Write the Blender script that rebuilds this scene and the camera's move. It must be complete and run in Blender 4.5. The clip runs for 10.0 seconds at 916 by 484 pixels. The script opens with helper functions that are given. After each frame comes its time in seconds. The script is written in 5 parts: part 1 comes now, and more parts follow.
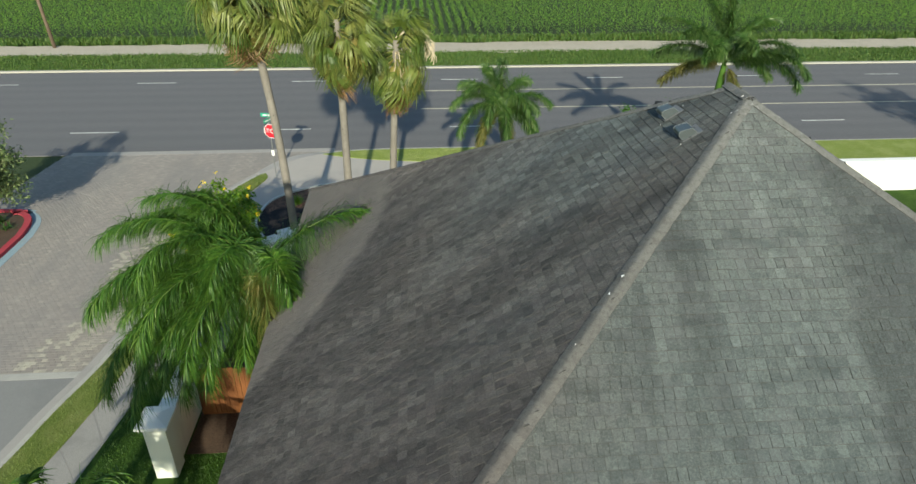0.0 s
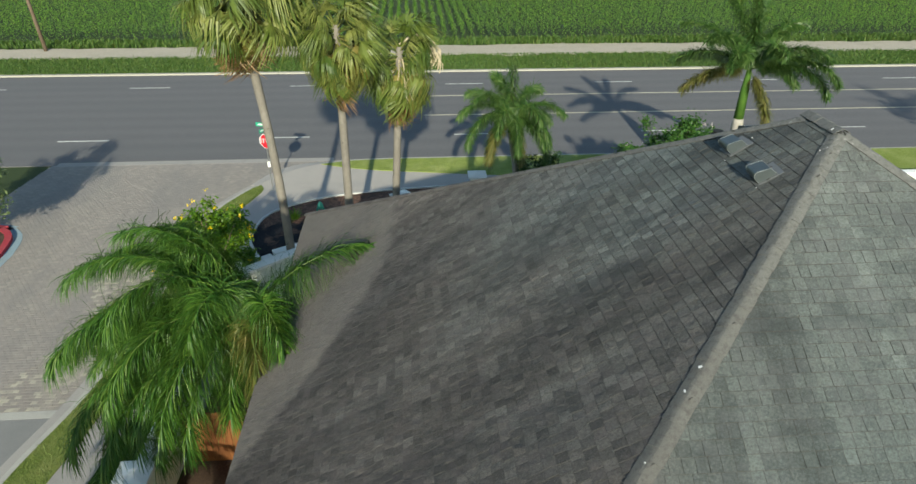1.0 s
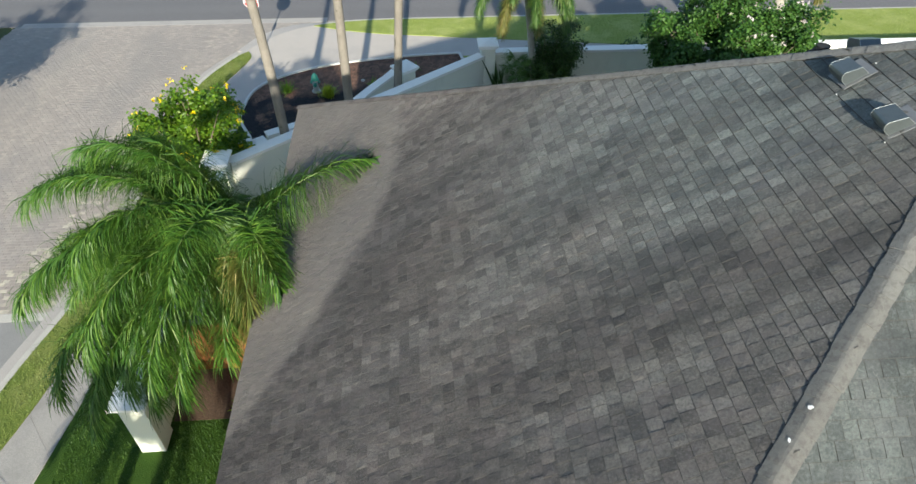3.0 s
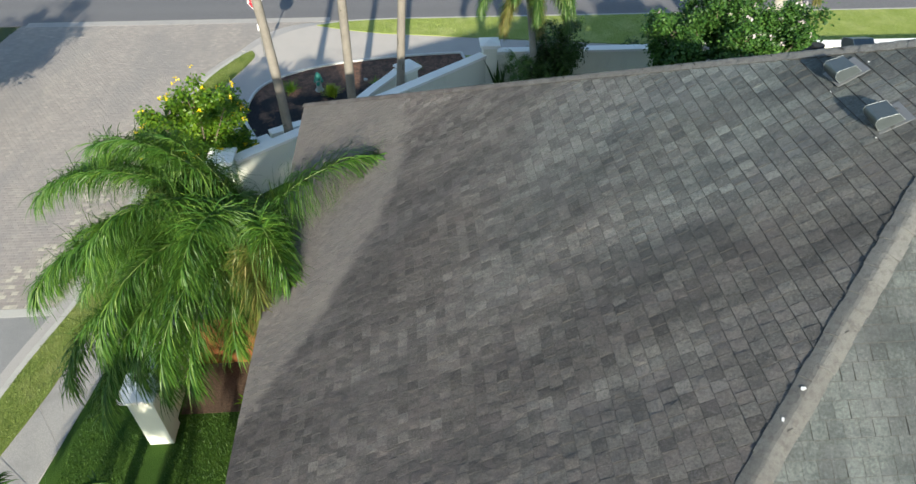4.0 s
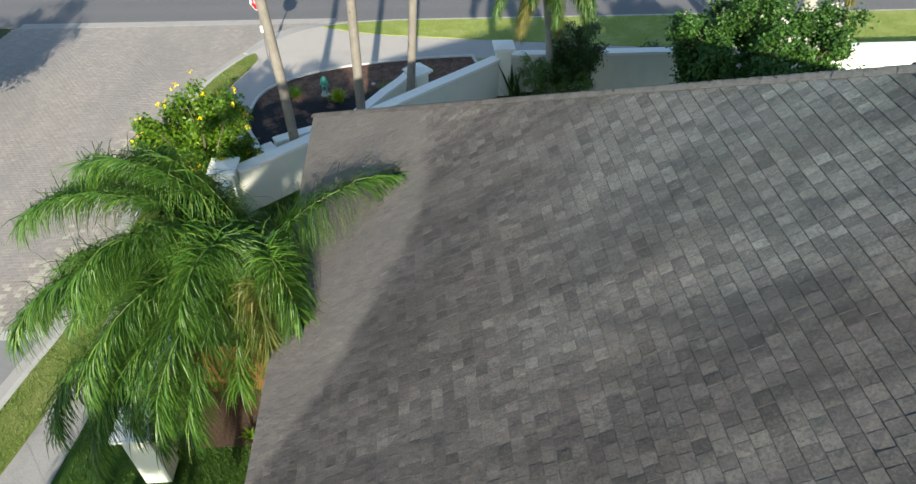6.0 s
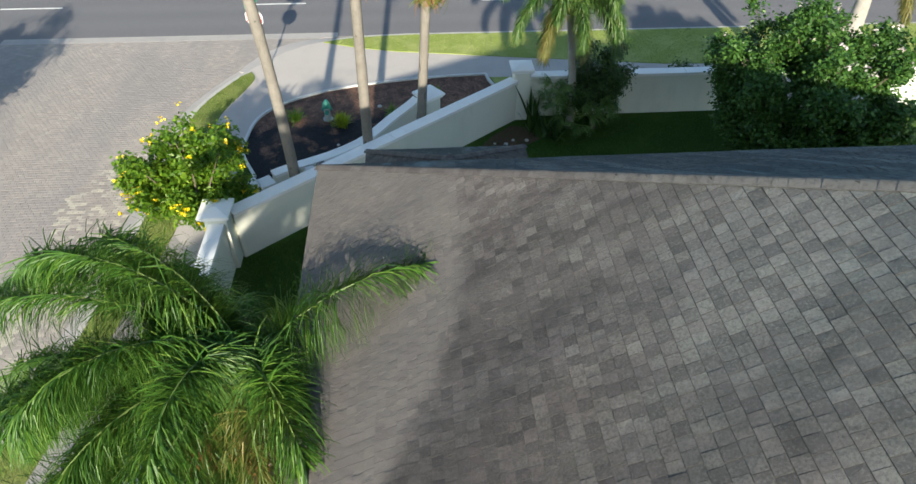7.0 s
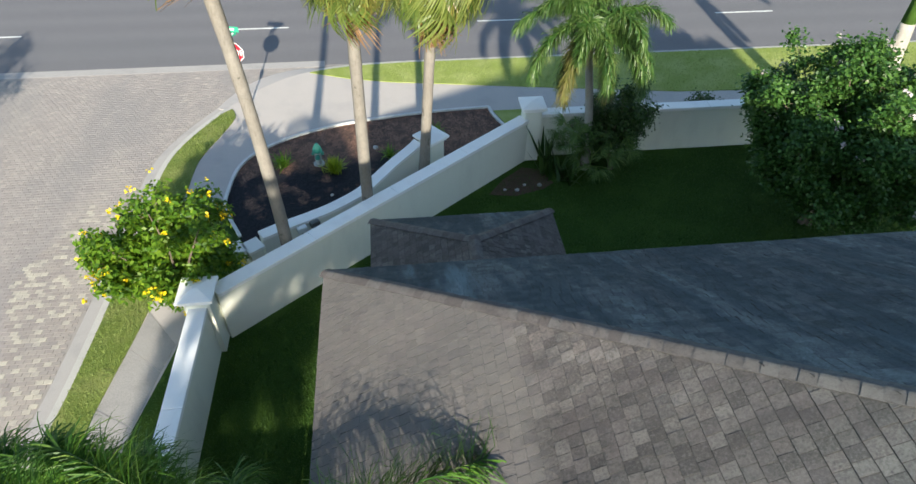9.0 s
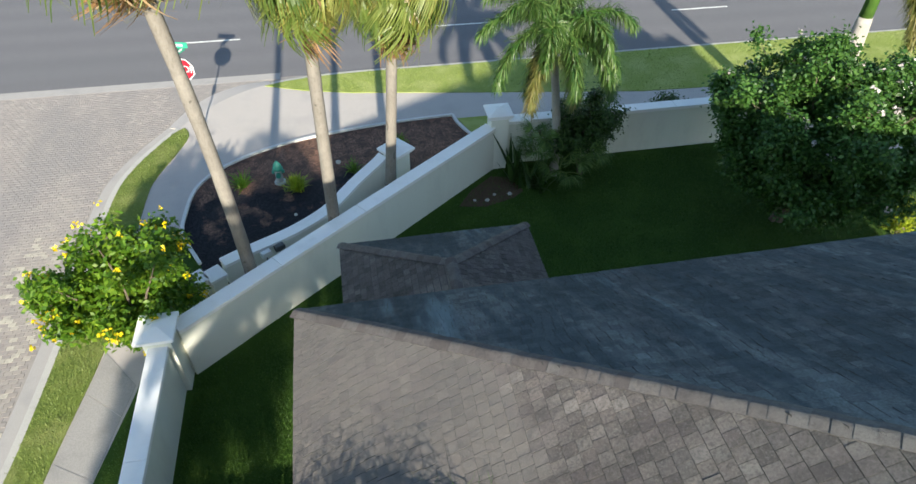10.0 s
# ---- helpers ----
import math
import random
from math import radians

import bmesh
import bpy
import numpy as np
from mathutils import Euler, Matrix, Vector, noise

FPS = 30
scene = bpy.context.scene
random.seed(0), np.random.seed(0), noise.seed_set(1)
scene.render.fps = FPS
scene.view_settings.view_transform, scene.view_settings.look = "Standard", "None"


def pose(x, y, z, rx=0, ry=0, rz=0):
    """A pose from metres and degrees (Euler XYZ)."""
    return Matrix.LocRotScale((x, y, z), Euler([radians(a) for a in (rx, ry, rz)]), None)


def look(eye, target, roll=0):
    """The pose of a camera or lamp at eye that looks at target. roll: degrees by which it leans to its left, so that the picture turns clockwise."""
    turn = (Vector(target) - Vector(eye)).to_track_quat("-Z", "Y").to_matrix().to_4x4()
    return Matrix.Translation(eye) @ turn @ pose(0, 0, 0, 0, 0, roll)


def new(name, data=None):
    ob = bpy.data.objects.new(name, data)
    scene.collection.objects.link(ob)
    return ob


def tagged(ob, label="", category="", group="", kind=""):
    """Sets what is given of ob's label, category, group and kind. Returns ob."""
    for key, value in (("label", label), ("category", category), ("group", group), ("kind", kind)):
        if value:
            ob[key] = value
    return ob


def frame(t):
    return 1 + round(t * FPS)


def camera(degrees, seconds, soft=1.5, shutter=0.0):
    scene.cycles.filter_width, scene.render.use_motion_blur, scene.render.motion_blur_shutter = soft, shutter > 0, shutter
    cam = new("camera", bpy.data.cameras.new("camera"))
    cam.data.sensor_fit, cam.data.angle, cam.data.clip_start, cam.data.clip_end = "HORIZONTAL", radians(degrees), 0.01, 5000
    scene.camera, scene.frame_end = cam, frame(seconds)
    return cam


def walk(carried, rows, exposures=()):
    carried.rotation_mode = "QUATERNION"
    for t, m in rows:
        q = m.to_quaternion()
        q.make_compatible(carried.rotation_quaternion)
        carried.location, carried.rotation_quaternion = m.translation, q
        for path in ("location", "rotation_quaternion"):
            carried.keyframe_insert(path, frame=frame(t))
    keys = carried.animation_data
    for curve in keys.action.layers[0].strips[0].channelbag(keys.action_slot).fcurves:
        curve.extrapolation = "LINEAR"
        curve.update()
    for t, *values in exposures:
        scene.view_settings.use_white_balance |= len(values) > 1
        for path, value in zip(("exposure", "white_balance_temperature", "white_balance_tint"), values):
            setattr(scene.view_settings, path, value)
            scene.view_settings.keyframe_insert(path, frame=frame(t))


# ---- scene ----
cam = camera(71.22, 10.0)
# seconds, eye, yaw, pitch and lean to the right in degrees
PATH = [
    (0, -2.786, -0.849, 14.088, -4.24, -29.30, -0.41),
    (0.5, -2.872, 0.136, 14.014, -4.17, -29.29, -0.40),
    (1, -2.964, 1.124, 13.927, -4.24, -29.31, -0.38),
    (1.5, -3.025, 2.006, 13.887, -4.18, -29.35, -0.33),
    (2, -3.096, 2.812, 13.877, -4.22, -29.29, -0.43),
    (2.2, -3.110, 3.029, 13.880, -4.24, -29.55, -0.46),
    (2.3, -3.113, 3.110, 13.885, -4.25, -30.12, -0.51),
    (2.4, -3.114, 3.174, 13.893, -4.27, -32.60, -0.54),
    (2.5, -3.115, 3.223, 13.905, -4.28, -35.23, -0.57),
    (2.6, -3.116, 3.259, 13.921, -4.29, -37.56, -0.58),
    (2.7, -3.116, 3.282, 13.941, -4.30, -39.82, -0.59),
    (2.8, -3.118, 3.297, 13.962, -4.30, -42.04, -0.57),
    (2.9, -3.120, 3.304, 13.983, -4.31, -42.42, -0.56),
    (3, -3.124, 3.306, 14.004, -4.31, -42.52, -0.55),
    (4.5, -3.282, 2.934, 14.107, -4.36, -42.52, -0.71),
    (5, -3.335, 2.904, 13.977, -4.30, -42.56, -0.65),
    (5.2, -3.373, 2.991, 13.928, -4.33, -42.55, -0.66),
    (6.5, -3.818, 5.535, 13.462, -4.30, -42.53, -0.68),
    (7, -4.007, 6.795, 13.324, -4.37, -42.60, -0.62),
    (7.5, -4.211, 7.874, 13.274, -4.31, -42.65, -0.65),
    (8, -4.411, 8.739, 13.258, -4.34, -42.70, -0.70),
    (8.5, -4.582, 9.394, 13.257, -4.38, -42.73, -0.80),
    (8.7, -4.621, 9.567, 13.256, -4.65, -42.70, -0.85),
    (8.8, -4.637, 9.639, 13.255, -5.32, -42.69, -0.86),
    (8.9, -4.653, 9.706, 13.252, -5.96, -42.66, -0.85),
    (9, -4.671, 9.770, 13.248, -6.62, -42.64, -0.84),
    (9.1, -4.693, 9.835, 13.242, -7.44, -42.63, -0.82),
    (9.2, -4.717, 9.903, 13.234, -8.31, -42.64, -0.81),
    (9.3, -4.739, 9.972, 13.225, -9.15, -42.66, -0.79),
    (9.4, -4.758, 10.045, 13.216, -9.70, -42.66, -0.78),
    (9.5, -4.771, 10.120, 13.206, -10.09, -42.66, -0.77),
    (9.6, -4.778, 10.199, 13.196, -10.35, -42.64, -0.77),
    (9.7, -4.782, 10.280, 13.187, -10.56, -42.63, -0.78),
    (9.8, -4.784, 10.364, 13.177, -10.73, -42.61, -0.78),
    (9.9, -4.785, 10.448, 13.168, -10.83, -42.59, -0.80),
    (10, -4.785, 10.534, 13.158, -10.92, -42.57, -0.82),
]
walk(cam, [(t, pose(x, y, z, 90 + pitch, 0, yaw) @ pose(0, 0, 0, 0, 0, -lean)) for t, x, y, z, yaw, pitch, lean in PATH],
     exposures=[(0.0, 0.72, 6950, -5), (2.0, 0.66, 6950, -5), (2.3, 0.66, 6950, -4), (2.4, 0.78, 6930, -3), (2.5, 1.22, 6860, 1), (2.8, 1.26, 6850, 1), (5.0, 1.27, 6900, 1), (6.5, 1.29, 6950, 2), (8.0, 1.38, 6900, 3), (10.0, 1.46, 6850, 3)])

# ---- light ----
SUN_UP = radians(22.8)
world = bpy.data.worlds.new("sky")
scene.world = world
world.use_nodes = True
wn = world.node_tree
sky = wn.nodes.new("ShaderNodeTexSky")
sky.sky_type = "NISHITA"
sky.sun_disc = False
sky.sun_elevation = SUN_UP
sky.sun_rotation = math.pi
sky.ozone_density = 2.2
sky.dust_density = 0.55
wn.links.new(sky.outputs[0], wn.nodes["Background"].inputs[0])
wn.nodes["Background"].inputs[1].default_value = 0.104
sun = new("sun", bpy.data.lights.new("sun", "SUN"))
sun.data.energy = 4.0
sun.data.angle = radians(0.9)
sun.data.color = (1.0, 0.92, 0.83)
sun.matrix_world = look((0, 0, 30), (0.04, 2.38, 29))

rng = random.Random(7)


# ---- materials ----
class Nodes:
    """A small helper to chain shader nodes."""

    def __init__(self, name):
        self.mat = bpy.data.materials.new(name)
        self.mat.use_nodes = True
        self.tree = self.mat.node_tree
        self.bsdf = self.tree.nodes["Principled BSDF"]
        self.pos = self.node("ShaderNodeTexCoord").outputs["Object"]
        geo = self.node("ShaderNodeNewGeometry")
        self.world_pos, self.island = geo.outputs["Position"], geo.outputs["Random Per Island"]

    def node(self, kind):
        return self.tree.nodes.new(kind)

    def wave(self, direction, scale, distortion, vector=None):
        w = self.node("ShaderNodeTexWave")
        w.wave_type, w.bands_direction = "BANDS", direction
        w.inputs["Scale"].default_value = scale
        w.inputs["Distortion"].default_value = distortion
        self.link(vector or self.world_pos, w.inputs["Vector"])
        return w

    def link(self, a, b):
        self.tree.links.new(a, b)

    def noise(self, scale, detail=4.0, rough=0.55, vector=None, stretch=None):
        n = self.node("ShaderNodeTexNoise")
        n.inputs["Scale"].default_value = scale
        n.inputs["Detail"].default_value = detail
        n.inputs["Roughness"].default_value = rough
        v = vector or self.world_pos
        if stretch:
            m = self.node("ShaderNodeMapping")
            m.inputs["Scale"].default_value = stretch
            self.link(v, m.inputs["Vector"])
            v = m.outputs[0]
        self.link(v, n.inputs["Vector"])
        return n.outputs["Fac"]

    def ramp(self, fac, stops):
        n = self.node("ShaderNodeValToRGB")
        while len(n.color_ramp.elements) < len(stops):
            n.color_ramp.elements.new(0.5)
        for e, (p, c) in zip(n.color_ramp.elements, stops):
            e.position = p
            e.color = (*c, 1) if len(c) == 3 else c
        self.link(fac, n.inputs[0])
        return n.outputs[0]

    def mix(self, fac, a, b, blend="MIX"):
        n = self.node("ShaderNodeMix")
        n.data_type, n.blend_type = "RGBA", blend
        for sock, v in ((n.inputs[0], fac), (n.inputs[6], a), (n.inputs[7], b)):
            if isinstance(v, (int, float)):
                sock.default_value = v
            elif isinstance(v, tuple):
                sock.default_value = (*v, 1)
            else:
                self.link(v, sock)
        return n.outputs[2]

    def math(self, op, a, b=0.0):
        n = self.node("ShaderNodeMath")
        n.operation = op
        for sock, v in zip(n.inputs, (a, b)):
            if isinstance(v, (int, float)):
                sock.default_value = v
            else:
                self.link(v, sock)
        return n.outputs[0]

    def smooth(self, v, lo, hi):
        n = self.node("ShaderNodeMapRange")
        n.interpolation_type = "SMOOTHSTEP"
        self.link(v, n.inputs[0])
        n.inputs[1].default_value, n.inputs[2].default_value = lo, hi
        return n.outputs[0]

    def axis(self, k):
        n = self.node("ShaderNodeSeparateXYZ")
        self.link(self.world_pos, n.inputs[0])
        return n.outputs[k]

    def done(self, color, rough=0.8, bump=None, strength=0.4, distance=0.01, metal=0.0, translucent=0.0, spec=0.5):
        if isinstance(color, tuple):
            self.bsdf.inputs["Base Color"].default_value = (*color, 1)
        else:
            self.link(color, self.bsdf.inputs["Base Color"])
        if isinstance(rough, (int, float)):
            self.bsdf.inputs["Roughness"].default_value = rough
        else:
            self.link(rough, self.bsdf.inputs["Roughness"])
        self.bsdf.inputs["Metallic"].default_value = metal
        self.bsdf.inputs["Specular IOR Level"].default_value = spec
        if bump is not None:
            b = self.node("ShaderNodeBump")
            b.inputs["Strength"].default_value = strength
            b.inputs["Distance"].default_value = distance
            self.link(bump, b.inputs["Height"])
            self.link(b.outputs[0], self.bsdf.inputs["Normal"])
        if translucent:
            t = self.node("ShaderNodeBsdfTranslucent")
            if isinstance(color, tuple):
                t.inputs[0].default_value = (*color, 1)
            else:
                self.link(color, t.inputs[0])
            m = self.node("ShaderNodeMixShader")
            m.inputs[0].default_value = translucent
            self.link(self.bsdf.outputs[0], m.inputs[1])
            self.link(t.outputs[0], m.inputs[2])
            self.link(m.outputs[0], self.tree.nodes["Material Output"].inputs[0])
        return self.mat


def shingle_material(name, single):
    n = Nodes(name)
    rnd = n.node("ShaderNodeObjectInfo").outputs["Random"] if single else n.island
    tile = n.ramp(rnd, [(0.0, (0.068, 0.059, 0.056)), (0.2, (0.096, 0.083, 0.078)), (0.4, (0.122, 0.110, 0.101)), (0.6, (0.150, 0.127, 0.117)), (0.8, (0.160, 0.145, 0.132)),
                        (0.93, (0.182, 0.162, 0.148)), (1.0, (0.225, 0.205, 0.188))])
    # the paler, more even brown belt by the left eave
    wob = n.noise(0.55, 3, 0.5)
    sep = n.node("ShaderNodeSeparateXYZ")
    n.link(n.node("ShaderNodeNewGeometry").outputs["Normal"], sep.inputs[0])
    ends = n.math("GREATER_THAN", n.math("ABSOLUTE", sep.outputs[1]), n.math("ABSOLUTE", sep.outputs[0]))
    off = n.math("SUBTRACT", n.axis(1), 13.5)
    edge = n.math("ADD", n.axis(0), n.math("MULTIPLY", n.math("MULTIPLY", off, off), 0.09))
    edge = n.math("ADD", edge, n.math("MULTIPLY", n.math("SUBTRACT", n.noise(2.2, 3, 0.6), 0.5), 0.35))
    belt = n.math("MULTIPLY", n.smooth(edge, -3.25, -3.6), n.math("MULTIPLY", n.math("SUBTRACT", 1.0, ends), n.smooth(n.axis(1), 17.25, 17.15)))
    clear = n.math("SUBTRACT", 1.0, belt)
    tile = n.mix(n.math("MULTIPLY", belt, 0.82), tile, (0.190, 0.167, 0.150))
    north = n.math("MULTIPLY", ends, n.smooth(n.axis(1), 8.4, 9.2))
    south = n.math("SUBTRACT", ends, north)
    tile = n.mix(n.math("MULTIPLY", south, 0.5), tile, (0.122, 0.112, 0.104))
    grain = n.noise(260, 3, 0.7)
    blotch = n.noise(22, 6, 0.75)
    col = n.mix(n.smooth(grain, 0.3, 0.7), n.mix(0.35, tile, (0.035, 0.034, 0.034)), n.mix(0.2, tile, (0.26, 0.25, 0.24)))
    col = n.mix(n.math("MULTIPLY", n.smooth(blotch, 0.46, 0.66), n.math("MULTIPLY", clear, 0.5)), col, (0.062, 0.058, 0.056))
    spot = n.noise(42, 4, 0.7)
    col = n.mix(n.math("MULTIPLY", n.smooth(spot, 0.50, 0.62), n.math("MULTIPLY", clear, 0.45)), col, (0.055, 0.055, 0.055))
    col = n.mix(n.math("MULTIPLY", n.smooth(spot, 0.47, 0.36), n.math("MULTIPLY", clear, 0.4)), col, (0.205, 0.20, 0.187))
    # flakes where pale granules show
    flake = n.smooth(n.noise(34, 4, 0.8), 0.60, 0.70)
    worn = n.smooth(n.noise(1.6, 3, 0.6), 0.42, 0.62)
    col = n.mix(n.math("MULTIPLY", n.math("MULTIPLY", flake, worn), n.math("MULTIPLY", clear, 0.6)), col, (0.30, 0.275, 0.25))
    # streaks of dark growth down the slope
    streak = n.mix(ends, n.noise(1.0, 4, 0.6, stretch=(0.10, 0.5, 0.10)), n.noise(1.0, 4, 0.6, stretch=(0.6, 0.08, 0.08)))
    moss = n.math("MULTIPLY", n.smooth(streak, 0.43, 0.60), clear)
    # dark runs down the north slope that deepen its shade in the colour
    north_runs = n.smooth(n.noise(1.0, 5, 0.65, stretch=(2.2, 0.35, 0.35)), 0.40, 0.58)
    north_runs = n.math("MULTIPLY", north_runs, north)
    washed = n.math("MULTIPLY", n.smooth(streak, 0.37, 0.30), ends)
    dark = n.smooth(n.noise(1.5, 5, 0.7, stretch=(0.4, 1.1, 0.4)), 0.50, 0.66)
    dark = n.math("MULTIPLY", dark, clear)
    col = n.mix(n.math("MULTIPLY", dark, 0.5), col, (0.05, 0.049, 0.050))
    rim = n.math("MULTIPLY", n.math("MULTIPLY", n.smooth(edge, -3.5, -3.3), n.smooth(edge, -1.4, -2.8)), n.math("SUBTRACT", 1.0, ends))
    rim = n.math("MULTIPLY", rim, n.smooth(n.axis(1), 13.4, 11.2))
    col = n.mix(n.math("MULTIPLY", rim, 0.36), col, (0.055, 0.050, 0.050))
    tint = n.smooth(n.noise(3.2, 3, 0.6), 0.45, 0.62)
    col = n.mix(n.math("MULTIPLY", tint, 0.22), col, (0.150, 0.125, 0.127))
    # fall of light put into the colour: greyer and paler towards the peak
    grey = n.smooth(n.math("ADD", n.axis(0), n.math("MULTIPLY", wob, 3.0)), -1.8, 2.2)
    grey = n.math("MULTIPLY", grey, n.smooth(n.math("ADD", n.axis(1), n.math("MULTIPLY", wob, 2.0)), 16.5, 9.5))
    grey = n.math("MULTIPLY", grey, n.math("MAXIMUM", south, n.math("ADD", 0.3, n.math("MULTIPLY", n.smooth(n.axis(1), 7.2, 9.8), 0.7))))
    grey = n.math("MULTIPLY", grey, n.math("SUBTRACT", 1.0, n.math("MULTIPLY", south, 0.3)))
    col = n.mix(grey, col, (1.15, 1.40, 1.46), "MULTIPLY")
    # more of the same brightening near the peak, on the side slopes
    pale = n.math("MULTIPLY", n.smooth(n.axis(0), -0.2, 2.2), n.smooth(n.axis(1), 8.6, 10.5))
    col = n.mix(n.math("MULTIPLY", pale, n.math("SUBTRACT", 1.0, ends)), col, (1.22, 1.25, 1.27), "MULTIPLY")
    # warm light towards the road eave, put into the colour
    far_light = n.math("MULTIPLY", n.smooth(n.math("ADD", n.axis(1), wob), 12.3, 15.0), n.math("MULTIPLY", clear, n.math("SUBTRACT", 1.0, ends)))
    col = n.mix(far_light, col, (1.32, 1.26, 1.23), "MULTIPLY")
    col = n.mix(moss, col, (0.66, 0.66, 0.67), "MULTIPLY")
    col = n.mix(n.math("MULTIPLY", north_runs, 0.6), col, (0.026, 0.036, 0.042))
    run = n.smooth(n.noise(1.0, 3, 0.55, stretch=(1.6, 0.16, 0.16)), 0.60, 0.70)
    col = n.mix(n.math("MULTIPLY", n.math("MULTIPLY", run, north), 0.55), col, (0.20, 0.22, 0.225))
    # blue shade tint over the whole north slope, put into the colour
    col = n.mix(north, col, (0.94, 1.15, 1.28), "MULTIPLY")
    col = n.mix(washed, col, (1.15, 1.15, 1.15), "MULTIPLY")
    # darkening towards the south eave put into the colour, cooler on end slopes
    old = n.smooth(n.math("ADD", n.axis(1), n.math("MULTIPLY", wob, 4.0)), 12.0, 5.0)
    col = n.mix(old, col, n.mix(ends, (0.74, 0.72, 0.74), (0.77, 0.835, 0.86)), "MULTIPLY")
    return n.done(col, 0.92, n.math("ADD", n.math("MULTIPLY", blotch, 1.3), grain), 0.7, 0.009, spec=0.25)


def shingles_cap():
    n = Nodes("cap_shingle")
    rnd = n.node("ShaderNodeObjectInfo").outputs["Random"]
    tile = n.ramp(rnd, [(0.0, (0.086, 0.070, 0.068)), (0.3, (0.112, 0.094, 0.089)), (0.65, (0.134, 0.116, 0.110)), (1.0, (0.160, 0.146, 0.140))])
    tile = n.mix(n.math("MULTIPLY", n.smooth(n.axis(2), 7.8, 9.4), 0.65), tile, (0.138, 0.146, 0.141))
    # paler towards the peak, with white splashes near the top
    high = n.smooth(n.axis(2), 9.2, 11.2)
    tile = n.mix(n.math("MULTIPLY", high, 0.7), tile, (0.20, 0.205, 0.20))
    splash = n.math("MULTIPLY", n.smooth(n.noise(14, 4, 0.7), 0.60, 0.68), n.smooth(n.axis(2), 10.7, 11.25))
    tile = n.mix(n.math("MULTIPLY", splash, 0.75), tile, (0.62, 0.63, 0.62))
    grain = n.noise(240, 3, 0.7)
    col = n.mix(n.smooth(grain, 0.3, 0.7), n.mix(0.35, tile, (0.05, 0.045, 0.045)), n.mix(0.2, tile, (0.27, 0.25, 0.24)))
    blotch = n.noise(16, 5, 0.75)
    col = n.mix(n.math("MULTIPLY", n.smooth(blotch, 0.45, 0.66), 0.5), col, (0.06, 0.056, 0.055))
    return n.done(col, 0.92, n.math("ADD", grain, blotch), 0.8, 0.008, spec=0.25)


def speckled(name, dark, light, fine, coarse, rough=0.9, stain=None, strength=0.4, distance=0.005, amount=0.35):
    n = Nodes(name)
    f, c = n.noise(fine, 4, 0.7), n.noise(coarse, 4, 0.6)
    col = n.mix(n.smooth(f, 0.3, 0.7), dark, light)
    if stain:
        col = n.mix(n.math("MULTIPLY", n.smooth(c, 0.45, 0.72), amount), col, stain)
    return n.done(col, rough, f, strength, distance, spec=0.3)


def asphalt():
    n = Nodes("asphalt")
    f, c = n.noise(70, 3, 0.7), n.noise(0.35, 4, 0.6, stretch=(0.12, 1, 1))
    m = n.node("ShaderNodeMapping")
    m.inputs["Scale"].default_value = (0.02, 1, 1)
    n.link(n.world_pos, m.inputs[0])
    w = n.wave("Y", 0.174, 0.6, m.outputs[0])
    col = n.mix(n.smooth(f, 0.3, 0.7), (0.116, 0.111, 0.116), (0.19, 0.182, 0.19))
    col = n.mix(n.math("MULTIPLY", w.outputs["Fac"], 0.15), col, (0.075, 0.074, 0.079))
    col = n.mix(n.math("MULTIPLY", n.smooth(c, 0.4, 0.7), 0.35), col, (0.13, 0.13, 0.135))
    return n.done(col, 0.88, f, 0.4, 0.004, spec=0.3)


def pavers(name, single, mixed):
    """mixed: the band beside the gutter, where cream pavers lie among the grey-brown ones."""
    n = Nodes(name)
    rnd = n.node("ShaderNodeObjectInfo").outputs["Random"] if single else n.island
    stops = [(0.0, (0.285, 0.252, 0.235)), (0.5, (0.318, 0.280, 0.258)), (0.9, (0.345, 0.304, 0.276)), (1.0, (0.375, 0.335, 0.295))]
    if mixed:
        stops = [(0.0, (0.275, 0.240, 0.220)), (0.5, (0.325, 0.285, 0.255)), (0.68, (0.345, 0.305, 0.265)), (0.74, (0.44, 0.40, 0.33)), (1.0, (0.52, 0.47, 0.38))]
    col = n.ramp(rnd, stops)
    # grey wheel tracks and worn pale lanes along the street, and sand washed up in patches
    lane = n.noise(0.42, 5, 0.62, stretch=(1.0, 0.32, 1.0))
    col = n.mix(n.math("MULTIPLY", n.smooth(lane, 0.44, 0.62), 0.2 if mixed else 0.6), col, (0.235, 0.220, 0.216))
    pale = n.noise(0.6, 5, 0.65, stretch=(1.0, 0.4, 1.0))
    col = n.mix(n.math("MULTIPLY", n.smooth(pale, 0.52, 0.68), 0.5), col, (0.40, 0.355, 0.305))
    f = n.noise(9, 5, 0.7)
    col = n.mix(n.math("MULTIPLY", n.smooth(f, 0.42, 0.7), 0.3), col, (0.24, 0.222, 0.212))
    f2 = n.noise(2.4, 5, 0.7)
    col = n.mix(n.math("MULTIPLY", n.smooth(f2, 0.46, 0.64), 0.35), col, (0.25, 0.23, 0.22))
    g = n.noise(90, 3, 0.7)
    return n.done(n.mix(n.math("MULTIPLY", g, 0.25), col, (0.18, 0.17, 0.165)), 0.9, n.math("ADD", f, g), 0.4, 0.004, spec=0.2)


